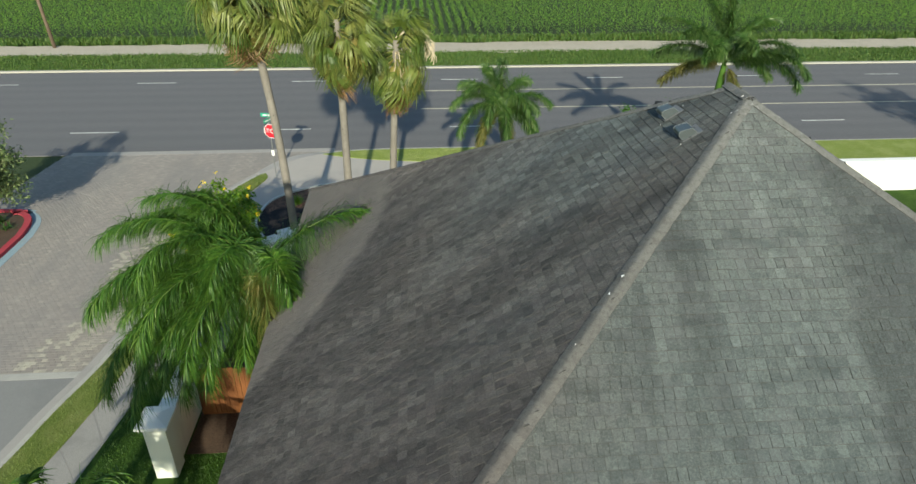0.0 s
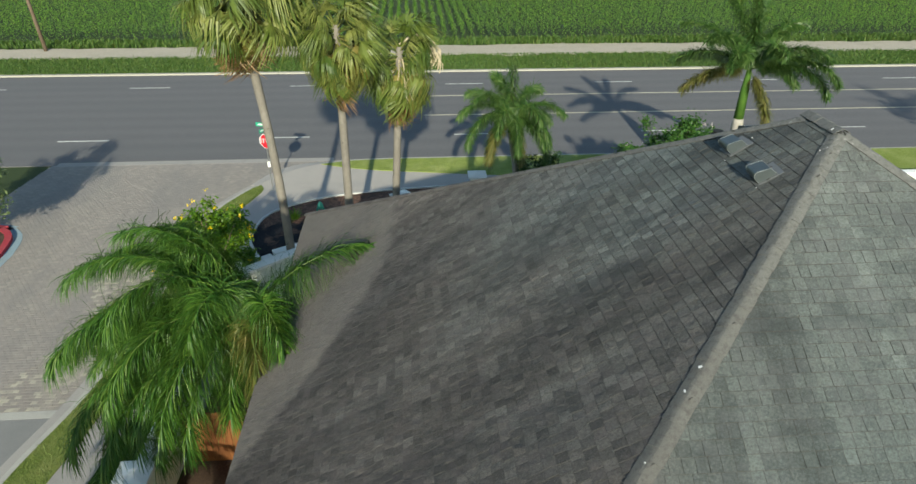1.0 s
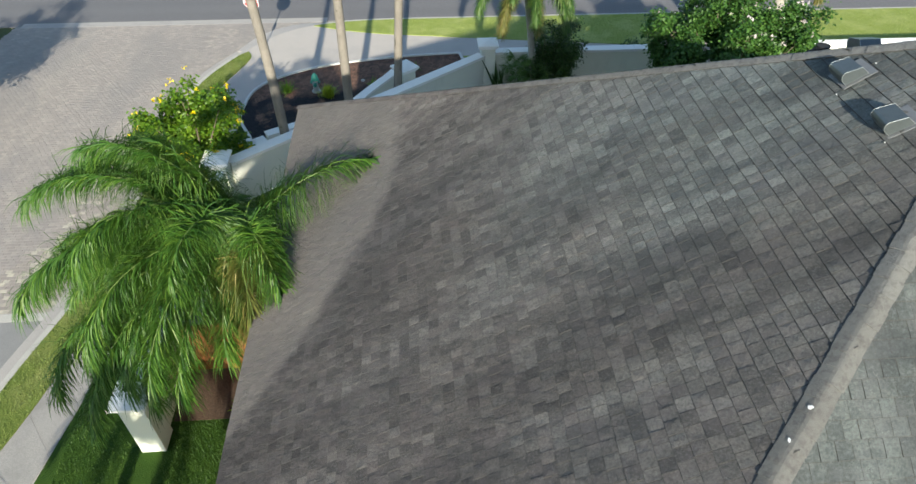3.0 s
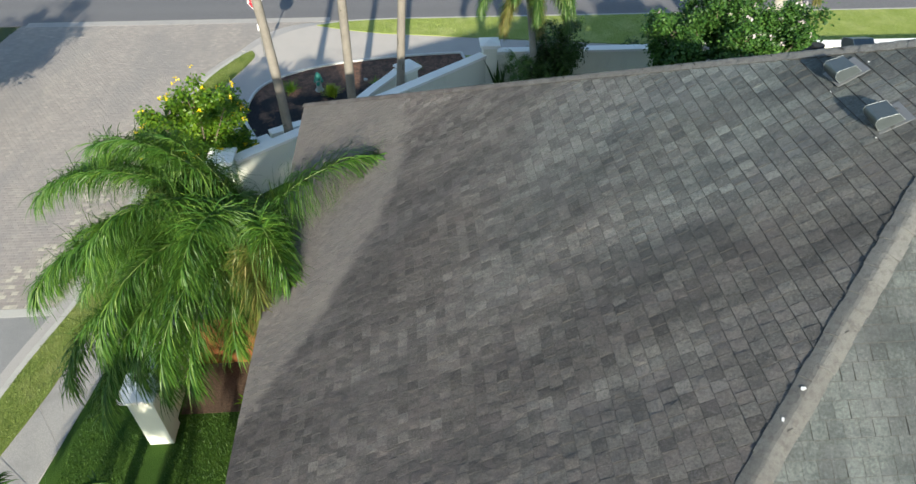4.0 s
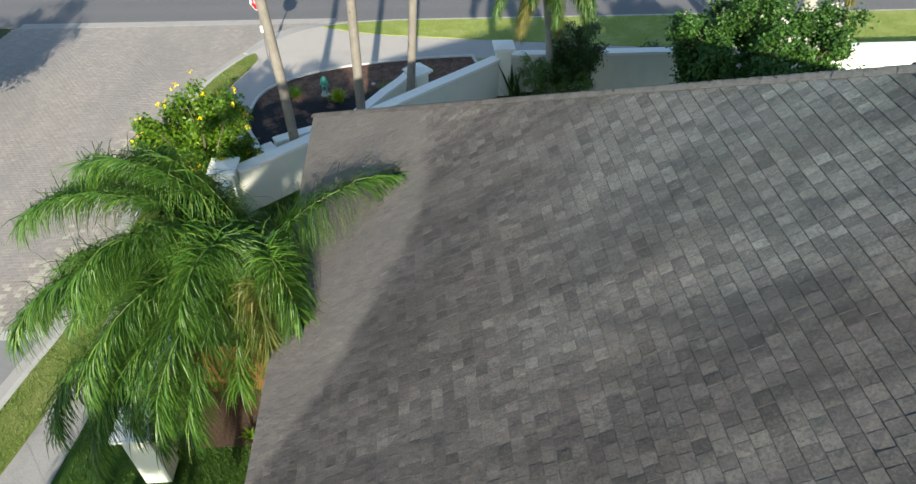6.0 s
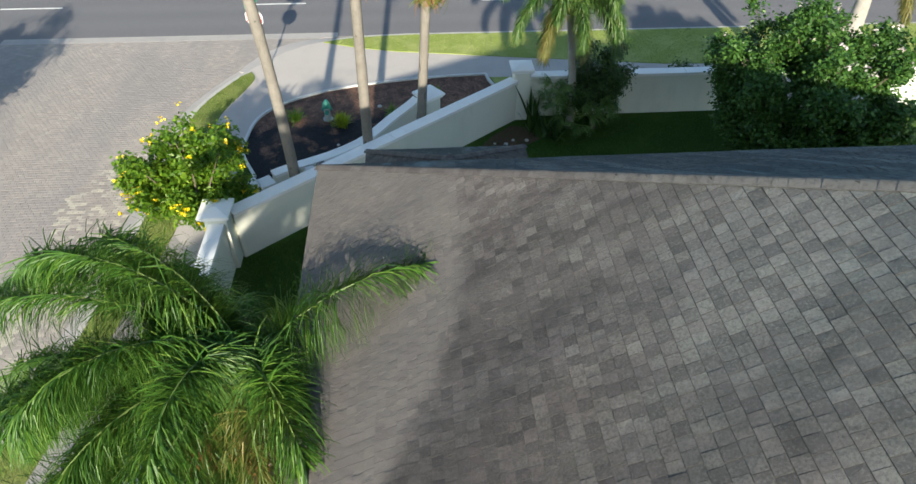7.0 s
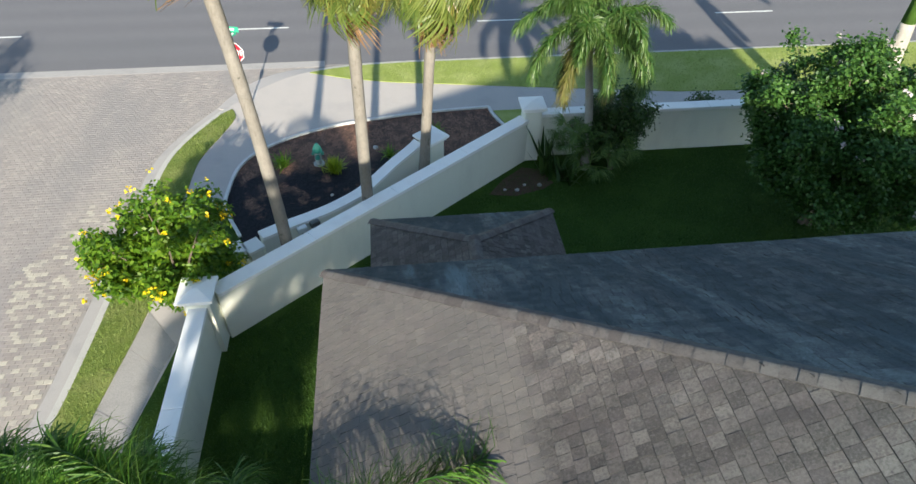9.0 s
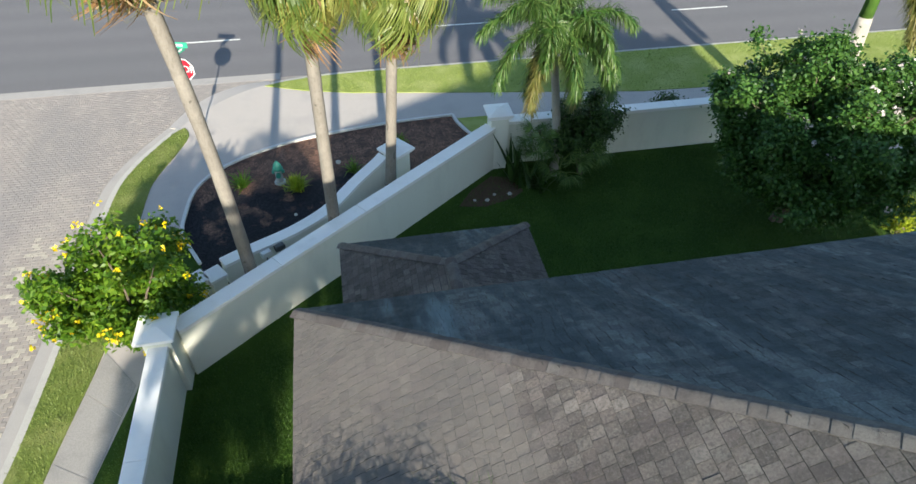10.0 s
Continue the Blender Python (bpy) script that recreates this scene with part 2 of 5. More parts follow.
def bark_mulch():
    n = Nodes("bark_mulch")
    chip, clump = n.noise(26, 5, 0.75), n.noise(3.0, 4, 0.65)
    brown = n.mix(n.smooth(chip, 0.36, 0.64), (0.045, 0.028, 0.024), (0.30, 0.165, 0.115))
    brown = n.mix(n.math("MULTIPLY", n.smooth(clump, 0.42, 0.62), 0.7), brown, (0.055, 0.038, 0.034))
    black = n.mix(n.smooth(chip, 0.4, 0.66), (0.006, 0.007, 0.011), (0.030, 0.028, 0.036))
    # black mulch near the low wall, brown mulch towards the walk
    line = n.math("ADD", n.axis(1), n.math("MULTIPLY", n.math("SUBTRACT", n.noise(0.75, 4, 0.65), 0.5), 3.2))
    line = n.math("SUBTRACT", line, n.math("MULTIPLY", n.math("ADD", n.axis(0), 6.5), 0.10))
    near_wall = n.smooth(line, 28.75, 28.05)
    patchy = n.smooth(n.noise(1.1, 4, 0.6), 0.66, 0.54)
    col = n.mix(n.math("MULTIPLY", near_wall, patchy), brown, black)
    return n.done(col, 0.92, chip, 1.0, 0.03, spec=0.2)


def grass_ground(name, a, b, c):
    n = Nodes(name)
    f, g = n.noise(45, 4, 0.7), n.noise(0.8, 4, 0.6)
    col = n.mix(n.smooth(f, 0.3, 0.7), a, b)
    col = n.mix(n.math("MULTIPLY", n.smooth(g, 0.42, 0.68), 0.6), col, c)
    return n.done(col, 0.95, f, 0.8, 0.03, spec=0.15)


def leaf(name, stops, translucent=0.3, rough=0.5, single=0.0):
    n = Nodes(name)
    rnd = n.island
    if single:
        one = n.node("ShaderNodeObjectInfo").outputs["Random"]
        rnd = n.math("ADD", n.math("MULTIPLY", one, single), n.math("MULTIPLY", n.island, 1 - single))
    col = n.ramp(rnd, stops)
    col = n.mix(n.math("MULTIPLY", n.smooth(n.noise(1.7, 3), 0.4, 0.7), 0.35), col, stops[0][1])
    return n.done(col, rough, translucent=translucent, spec=0.4)


def stucco(name, base):
    n = Nodes(name)
    f, c = n.noise(120, 4, 0.7), n.noise(1.3, 5, 0.65, stretch=(1, 1, 0.35))
    col = n.mix(n.math("MULTIPLY", n.smooth(c, 0.48, 0.75), 0.35), base, tuple(v * 0.72 for v in base))
    col = n.mix(n.math("MULTIPLY", n.smooth(f, 0.4, 0.7), 0.1), col, tuple(v * 0.8 for v in base))
    return n.done(col, 0.88, f, 0.35, 0.004, spec=0.25)


def bark(name, dark, light, rings):
    n = Nodes(name)
    z = n.wave("Z", rings, 5.0)
    z.inputs["Detail"].default_value = 3
    f, c = n.noise(30, 4, 0.7, stretch=(1, 1, 0.25)), n.noise(1.6, 4)
    col = n.mix(n.math("ADD", n.math("MULTIPLY", z.outputs["Fac"], 0.07), n.math("MULTIPLY", c, 0.85)), dark, light)
    col = n.mix(n.math("MULTIPLY", n.smooth(f, 0.4, 0.7), 0.4), col, tuple(v * 0.6 for v in dark))
    col = n.mix(n.math("MULTIPLY", n.smooth(c, 0.5, 0.7), 0.3), col, light)
    scar = n.smooth(n.noise(4.5, 3, 0.6, stretch=(1, 1, 0.6)), 0.66, 0.72)
    col = n.mix(n.math("MULTIPLY", scar, 0.7), col, tuple(v * 0.4 for v in dark))
    return n.done(col, 0.9, n.math("ADD", n.math("MULTIPLY", z.outputs["Fac"], 0.5), f), 0.5, 0.012, spec=0.2)


def plain(name, color, rough=0.6, metal=0.0, wear=0.2):
    n = Nodes(name)
    f = n.noise(14, 5, 0.65)
    col = n.mix(n.math("MULTIPLY", n.smooth(f, 0.45, 0.75), wear), color, tuple(v * 0.55 for v in color))
    return n.done(col, rough, f, 0.08, 0.002, metal=metal)


M = {
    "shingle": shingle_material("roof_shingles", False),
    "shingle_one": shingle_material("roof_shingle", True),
    "shingle_edge": speckled("shingle_cut_edge", (0.034, 0.033, 0.034), (0.065, 0.062, 0.06), 200, 3.0, stain=(0.08, 0.077, 0.074)),
    "cap": shingles_cap(),
    "asphalt": asphalt(),
    "old_asphalt": speckled("weathered_asphalt", (0.20, 0.195, 0.195), (0.27, 0.265, 0.26), 60, 0.4, stain=(0.15, 0.15, 0.155)),
    "pavers": pavers("street_pavers", False, False),
    "pavers_mixed": pavers("mixed_street_pavers", False, True),
    "paver_one": pavers("street_paver", True, True),
    "paver_sand": speckled("paver_sand", (0.26, 0.232, 0.212), (0.33, 0.295, 0.268), 60, 1.0, stain=(0.17, 0.16, 0.15)),
    "concrete": speckled("concrete", (0.37, 0.335, 0.312), (0.485, 0.44, 0.41), 50, 0.7, stain=(0.30, 0.285, 0.28)),
    "old_concrete": speckled("weathered_concrete", (0.25, 0.238, 0.228), (0.35, 0.33, 0.315), 40, 0.9, stain=(0.19, 0.185, 0.18), amount=0.6),
    "kerb": speckled("kerb_concrete", (0.36, 0.345, 0.32), (0.46, 0.44, 0.41), 60, 1.2, stain=(0.24, 0.235, 0.23)),
    "gutter": speckled("gutter_concrete", (0.31, 0.29, 0.275), (0.39, 0.365, 0.345), 60, 1.2, stain=(0.22, 0.215, 0.215)),
    "kerb_pale": speckled("pale_kerb", (0.32, 0.305, 0.265), (0.42, 0.405, 0.36), 30, 1.0, stain=(0.4, 0.39, 0.35)),
    "kerb_red": speckled("red_kerb_paint", (0.33, 0.03, 0.05), (0.42, 0.05, 0.07), 30, 1.5, stain=(0.28, 0.1, 0.1)),
    "kerb_blue": speckled("blue_kerb_paint", (0.22, 0.30, 0.36), (0.30, 0.39, 0.45), 30, 1.5, stain=(0.3, 0.3, 0.3)),
    "lawn": grass_ground("lawn_ground", (0.19, 0.24, 0.055), (0.29, 0.345, 0.095), (0.37, 0.39, 0.15)),
    "strip": grass_ground("strip_ground", (0.11, 0.15, 0.032), (0.19, 0.24, 0.06), (0.27, 0.28, 0.10)),
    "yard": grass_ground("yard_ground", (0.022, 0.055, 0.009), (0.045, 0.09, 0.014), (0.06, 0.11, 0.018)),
    "verge": grass_ground("verge_ground", (0.065, 0.115, 0.028), (0.12, 0.18, 0.042), (0.15, 0.17, 0.06)),
    "soil": speckled("field_soil", (0.028, 0.045, 0.016), (0.05, 0.07, 0.024), 12, 0.5, stain=(0.03, 0.05, 0.015)),
    "sand": speckled("sand_track", (0.40, 0.345, 0.275), (0.52, 0.46, 0.38), 9, 0.6, stain=(0.30, 0.27, 0.20)),
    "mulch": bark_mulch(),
    "dirt": speckled("bare_dirt", (0.05, 0.033, 0.024), (0.11, 0.072, 0.05), 20, 1.3, stain=(0.15, 0.10, 0.065), strength=0.8, distance=0.02),
    "stucco": stucco("wall_stucco", (0.73, 0.735, 0.655)),
    "stucco_house": stucco("house_stucco", (0.55, 0.50, 0.42)),
    "coping": stucco("white_coping", (0.86, 0.85, 0.83)),
    "edging": speckled("white_edging", (0.5, 0.5, 0.49), (0.68, 0.67, 0.65), 25, 2.0, stain=(0.3, 0.3, 0.29)),
    "paint": speckled("road_paint", (0.55, 0.55, 0.53), (0.7, 0.7, 0.68), 20, 2.0, stain=(0.2, 0.2, 0.2)),
    "paint_yellow": speckled("yellow_road_paint", (0.50, 0.45, 0.34), (0.62, 0.57, 0.45), 20, 2.0, stain=(0.2, 0.19, 0.16)),
    "palm_bark": bark("palm_bark", (0.165, 0.148, 0.13), (0.275, 0.25, 0.22), 5.0),
    "pale_bark": bark("pale_palm_bark", (0.30, 0.28, 0.25), (0.46, 0.43, 0.40), 4.0),
    "green_shaft": bark("palm_crownshaft", (0.05, 0.12, 0.02), (0.10, 0.19, 0.035), 1.0),
    "tree_bark": bark("tree_bark", (0.10, 0.08, 0.06), (0.19, 0.155, 0.12), 1.5),
    "wood": bark("fence_wood", (0.11, 0.042, 0.018), (0.24, 0.095, 0.034), 0.7),
    "pole_wood": bark("pole_wood", (0.12, 0.085, 0.06), (0.22, 0.165, 0.125), 0.5),
    "queen": leaf("feather_frond", [(0, (0.028, 0.086, 0.014)), (0.5, (0.064, 0.156, 0.022)), (0.85, (0.105, 0.21, 0.028)), (1, (0.19, 0.29, 0.055))], 0.3, 0.45),
    "queen_old": leaf("old_feather_frond", [(0, (0.07, 0.10, 0.02)), (0.6, (0.14, 0.16, 0.035)), (1, (0.26, 0.21, 0.07))], 0.3, 0.5),
    "rachis": plain("frond_midrib", (0.10, 0.15, 0.035), 0.6),
    "fan": leaf("fan_leaf", [(0, (0.040, 0.080, 0.014)), (0.45, (0.130, 0.175, 0.034)), (1, (0.30, 0.305, 0.095))], 0.22, 0.45, single=0.7),
    "fan_yellow": leaf("yellowing_fan_leaf", [(0, (0.14, 0.155, 0.03)), (0.6, (0.26, 0.235, 0.055)), (1, (0.42, 0.33, 0.12))], 0.3, 0.6, single=0.75),
    "fan_dead": leaf("dead_fan_leaf", [(0, (0.20, 0.095, 0.038)), (0.4, (0.31, 0.18, 0.085)), (1, (0.46, 0.36, 0.23))], 0.15, 0.8, single=0.75),
    "dark_fan": leaf("dark_fan_leaf", [(0, (0.06, 0.125, 0.03)), (0.6, (0.125, 0.225, 0.055)), (1, (0.21, 0.30, 0.09))], 0.3, 0.5),
    "foxtail": leaf("foxtail_frond", [(0, (0.030, 0.085, 0.018)), (0.5, (0.068, 0.145, 0.030)), (1, (0.17, 0.245, 0.075))], 0.3, 0.4),
    "foxtail_old": leaf("yellow_foxtail_frond", [(0, (0.10, 0.12, 0.025)), (0.6, (0.19, 0.18, 0.05)), (1, (0.30, 0.25, 0.10))], 0.3, 0.5),
    "tree_leaf": leaf("tree_leaf", [(0, (0.026, 0.080, 0.014)), (0.6, (0.058, 0.142, 0.026)), (1, (0.115, 0.225, 0.048))], 0.3, 0.45),
    "bush_leaf": leaf("bush_leaf", [(0, (0.052, 0.130, 0.012)), (0.5, (0.112, 0.225, 0.018)), (1, (0.22, 0.33, 0.03))], 0.45, 0.45),
    "dark_leaf": leaf("dark_leaf", [(0, (0.025, 0.06, 0.014)), (0.6, (0.045, 0.10, 0.022)), (1, (0.085, 0.15, 0.036))], 0.25, 0.4),
    "lime_leaf": leaf("lime_leaf", [(0, (0.17, 0.24, 0.015)), (0.6, (0.32, 0.40, 0.025)), (1, (0.45, 0.48, 0.05))], 0.3, 0.45),
    "pale_leaf": leaf("pale_leaf", [(0, (0.09, 0.14, 0.05)), (0.6, (0.17, 0.225, 0.085)), (1, (0.27, 0.31, 0.15))], 0.35, 0.5),
    "corn": leaf("corn_leaf", [(0, (0.13, 0.28, 0.03)), (0.5, (0.27, 0.50, 0.06)), (0.9, (0.38, 0.58, 0.085)), (1, (0.48, 0.58, 0.12))], 0.35, 0.5),
    "strip_blade": leaf("kerb_strip_blade", [(0, (0.10, 0.15, 0.028)), (0.5, (0.17, 0.235, 0.05)), (1, (0.28, 0.31, 0.10))], 0.3, 0.55),
    "blade": leaf("grass_blade", [(0, (0.165, 0.225, 0.045)), (0.5, (0.265, 0.335, 0.08)), (1, (0.39, 0.41, 0.15))], 0.3, 0.55),
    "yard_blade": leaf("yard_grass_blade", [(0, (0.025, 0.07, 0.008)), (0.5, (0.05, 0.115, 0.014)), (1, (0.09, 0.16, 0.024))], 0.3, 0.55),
    "seed": plain("palm_seed_stalk", (0.50, 0.42, 0.30), 0.8),
    "verge_blade": leaf("verge_blade", [(0, (0.055, 0.115, 0.022)), (0.6, (0.095, 0.175, 0.033)), (1, (0.17, 0.22, 0.055))], 0.3, 0.6),
    "flower_yellow": leaf("yellow_flower", [(0, (0.72, 0.50, 0.01)), (1, (0.85, 0.66, 0.02))], 0.3, 0.5),
    "flower_white": leaf("white_flower", [(0, (0.5, 0.44, 0.42)), (1, (0.68, 0.60, 0.60))], 0.3, 0.6),
    "galvanised": plain("galvanised_steel", (0.12, 0.14, 0.147), 0.38, 0.6, 0.3),
    "bright_rim": plain("bright_steel_rim", (0.42, 0.45, 0.46), 0.4, 0.5, 0.2),
    "lead": plain("dull_flashing", (0.20, 0.205, 0.215), 0.6, 0.4, 0.3),
    "sign_red": plain("sign_red", (0.50, 0.012, 0.03), 0.4, 0, 0.1),
    "sign_white": plain("sign_white", (0.75, 0.75, 0.75), 0.4, 0, 0.1),
    "sign_green": plain("sign_green", (0.03, 0.33, 0.20), 0.4, 0, 0.1),
    "steel": plain("sign_post_steel", (0.32, 0.32, 0.32), 0.45, 0.7, 0.2),
    "teal": plain("hydrant_teal", (0.03, 0.22, 0.17), 0.5, 0, 0.2),
    "hydrant_grey": plain("hydrant_silver", (0.36, 0.38, 0.38), 0.5, 0.2, 0.2),
    "white_plastic": plain("white_fitting", (0.6, 0.61, 0.62), 0.5, 0, 0.15),
    "dark_plastic": plain("dark_fitting", (0.05, 0.055, 0.06), 0.5, 0, 0.15),
    "black": plain("black_vent_paint", (0.012, 0.012, 0.013), 0.85, 0, 0.1),
    "rock": speckled("pale_rock", (0.34, 0.33, 0.31), (0.5, 0.49, 0.47), 30, 5, stain=(0.3, 0.3, 0.3)),
    "trim": plain("fascia_paint", (0.42, 0.38, 0.33), 0.6, 0, 0.2),
    "soffit": plain("soffit_paint", (0.55, 0.52, 0.47), 0.7, 0, 0.1),
}


# ---- mesh helpers ----
def mesh_of(name, verts, faces, material, smooth=False):
    me = bpy.data.meshes.new(name)
    me.from_pydata([tuple(v) for v in verts], [], [tuple(f) for f in faces])
    me.materials.append(M[material] if isinstance(material, str) else material)
    if smooth:
        me.polygons.foreach_set("use_smooth", [True] * len(me.polygons))
    me.update()
    return me


def thing(name, verts, faces, material, parent=None, label="", category="", group="", kind="", smooth=False, m=None):
    ob = new(name, mesh_of(name, verts, faces, material, smooth))
    if parent is not None:
        ob.parent = parent
    if m is not None:
        ob.matrix_basis = m
    return tagged(ob, label, category, group, kind)


def empty(name, x, y, z, label, category, group="", kind="", rz=0.0):
    ob = new(name)
    ob.matrix_basis = pose(x, y, z, 0, 0, rz)
    return tagged(ob, label, category, group, kind)


class Shape:
    """Collects vertices and faces."""

    def __init__(self):
        self.v, self.f = [], []

    def add(self, verts, faces):
        o = len(self.v)
        self.v += [tuple(p) for p in verts]
        self.f += [tuple(o + i for i in f) for f in faces]
        return self

    def box(self, x0, y0, z0, x1, y1, z1, bevel=0.0):
        if not bevel:
            vs = [(x, y, z) for z in (z0, z1) for x, y in ((x0, y0), (x1, y0), (x1, y1), (x0, y1))]
            return self.add(vs, [(3, 2, 1, 0), (4, 5, 6, 7), (0, 1, 5, 4), (1, 2, 6, 5), (2, 3, 7, 6), (3, 0, 4, 7)])
        rings = [(z0, bevel), (z0 + bevel, 0), (z1 - bevel, 0), (z1, bevel)]
        vs, fs = [], []
        for z, b in rings:
            for sx, sy in ((0, 0), (1, 0), (1, 1), (0, 1)):
                x, y = (x1 - b if sx else x0 + b), (y1 - b if sy else y0 + b)
                vs.append((x, y, z))
        for r in range(3):
            for k in range(4):
                a, b2 = r * 4 + k, r * 4 + (k + 1) % 4
                fs.append((a, b2, b2 + 4, a + 4))
        fs += [(3, 2, 1, 0), (12, 13, 14, 15)]
        return self.add(vs, fs)

    def prism(self, outline, z0, z1):
        """An outline, anticlockwise, from z0 to z1."""
        n = len(outline)
        vs = [(x, y, z0) for x, y in outline] + [(x, y, z1) for x, y in outline]
        fs = [tuple(range(n - 1, -1, -1)), tuple(range(n, 2 * n))]
        fs += [(k, (k + 1) % n, n + (k + 1) % n, n + k) for k in range(n)]
        return self.add(vs, fs)

    def tube(self, points, radii, sides=8, caps=True):
        pts = [Vector(p) for p in points]
        o, ring = len(self.v), []
        for k, p in enumerate(pts):
            d = (pts[min(k + 1, len(pts) - 1)] - pts[max(k - 1, 0)]).normalized()
            u = d.cross(Vector((0, 0, 1)) if abs(d.z) < 0.95 else Vector((0, 1, 0))).normalized()
            w = d.cross(u)
            for s in range(sides):
                a = 2 * math.pi * s / sides
                q = p + float(radii[k]) * (math.cos(a) * u + math.sin(a) * w)
                self.v.append(tuple(q))
        for k in range(len(pts) - 1):
            for s in range(sides):
                a, b = o + k * sides + s, o + k * sides + (s + 1) % sides
                self.f.append((b, a, a + sides, b + sides))
        if caps:
            self.f.append(tuple(o + s for s in range(sides)))
            self.f.append(tuple(o + (len(pts) - 1) * sides + s for s in range(sides - 1, -1, -1)))
        return self

    def ribbon(self, left, right, z0, z1):
        """A strip with thickness between two lines of plan points."""
        n = len(left)
        vs = [(x, y, z) for z in (z0, z1) for line in (left, right) for x, y in line]
        L0, R0, L1, R1 = 0, n, 2 * n, 3 * n
        fs = []
        for k in range(n - 1):
            fs += [(L1 + k, R1 + k, R1 + k + 1, L1 + k + 1), (L0 + k, L1 + k, L1 + k + 1, L0 + k + 1), (R0 + k, R0 + k + 1, R1 + k + 1, R1 + k)]
        fs += [(L0, R0, R1, L1), (L0 + n - 1, L1 + n - 1, R1 + n - 1, R0 + n - 1)]
        return self.add(vs, fs)

    def out(self, name, material, **kw):
        return thing(name, self.v, self.f, material, **kw)


def smooth_line(points, steps=5):
    """Points joined by a smooth curve through them."""
    out, n = [], len(points)
    for k in range(n - 1):
        p0, p1, p2, p3 = (np.array(points[min(max(k + j, 0), n - 1)], float) for j in (-1, 0, 1, 2))
        for s in range(steps):
            t = s / steps
            out.append(tuple(0.5 * (2 * p1 + (p2 - p0) * t + (2 * p0 - 5 * p1 + 4 * p2 - p3) * t * t + (3 * p1 - p0 - 3 * p2 + p3) * t ** 3)))
    return out + [tuple(map(float, points[-1]))]


def offset_line(points, d):
    """The same line moved d metres to its left."""
    out = []
    for k, p in enumerate(points):
        a, b = points[max(k - 1, 0)], points[min(k + 1, len(points) - 1)]
        dx, dy = b[0] - a[0], b[1] - a[1]
        s = math.hypot(dx, dy) or 1
        out.append((p[0] - dy / s * d, p[1] + dx / s * d))
    return out


def inside(x, y, outline):
    hit, n = False, len(outline)
    for k in range(n):
        (x0, y0), (x1, y1) = outline[k], outline[(k + 1) % n]
        if (y0 > y) != (y1 > y) and x < (x1 - x0) * (y - y0) / (y1 - y0) + x0:
            hit = not hit
    return hit


# ---- ground, street and road ----
ROAD_Z, LOT_Z = -0.06, 0.06
s = Shape().add([(-900, -500, -0.10), (900, -500, -0.10), (900, 1500, -0.10), (-900, 1500, -0.10)], [(0, 1, 2, 3)])
s.out("ground", "soil", kind="structure", label="flat green-brown farmland soil reaching the horizon", category="ground")
s = Shape().box(-260, 36.05, -0.095, 260, 55.45, ROAD_Z)
road = s.out("road", "asphalt", kind="structure", label="grey asphalt road with worn lanes", category="road")

KERB = [(-30.0, -36.0), (-22.5, -14.0), (-18.2, 0.0), (-15.6, 8.0), (-14.4, 12.2), (-13.95, 14.3), (-13.38, 16.6), (-13.05, 19.0), (-12.92, 21.0), (-12.84, 23.2),
        (-12.82, 25.6), (-12.82, 27.3), (-12.78, 28.5), (-12.6, 29.55), (-12.14, 30.75), (-11.38, 32.15), (-10.42, 33.55), (-9.35, 34.6), (-8.2, 35.22), (-6.6, 35.62), (-4.5, 35.78), (-2.2, 35.8), (2.0, 35.8), (6.0, 35.8)]
kerb_line = smooth_line(KERB, 5) + [(30.0, 35.8), (250.0, 35.8)]
street_edge = [p for p in kerb_line if p[1] > 16.15 and p[0] < -4.5]
apron = [(-23.2, 36.4), (-24.0, 29.0), (-22.3, 28.6), (-21.0, 27.7), (-20.5, 26.0), (-20.4, 16.15), (-13.48, 16.15)] + street_edge + [(-5.2, 36.05), (-7.5, 36.38)]
apron_bed = Shape().prism(apron, -0.095, ROAD_Z - 0.004).out("pavement", "paver_sand", kind="structure", label="pale brick-paved street apron at the junction", category="street")
low_edge = [p for p in kerb_line if p[1] < 16.15]
street = [(-20.4, 16.12), (-21.5, 10), (-24.5, 0), (-29, -14), (-36.5, -36)] + low_edge + [(-13.48, 16.12)]
Shape().prism(street, -0.095, ROAD_Z + 0.004).out("street", "old_asphalt", kind="structure", label="weathered pale grey side street", category="street")
Shape().box(-20.35, 16.0, -0.094, -13.5, 16.32, ROAD_Z + 0.008).out("paving_band", "kerb", kind="structure", label="pale concrete band across the street", category="paving band")

# the raised corner lot
lot = kerb_line + [(250, -36.0)]
Shape().prism(lot, -0.09, LOT_Z).out("lot_pavement", "concrete", kind="structure", label="grey concrete walk round the street corner", category="pavement")
k0 = min(range(len(kerb_line)), key=lambda k: math.dist(kerb_line[k], (-11.3, 32.3)))
k1 = min(range(len(kerb_line)), key=lambda k: math.dist(kerb_line[k], (-7.9, 35.3)))
for run in (kerb_line[:k0 + 1], kerb_line[k1:]):
    Shape().ribbon(offset_line(run, 0.09), offset_line(run, -0.09), -0.08, LOT_Z + 0.012).out("kerb", "kerb", kind="structure", label="concrete kerb round the corner lot", category="kerb")
gut = kerb_line[:k0 + 1]
Shape().ribbon(offset_line(gut, 0.50), offset_line(gut, 0.092), -0.08, ROAD_Z + 0.012).out("gutter", "gutter", kind="structure", label="pale concrete gutter beside the kerb", category="gutter")
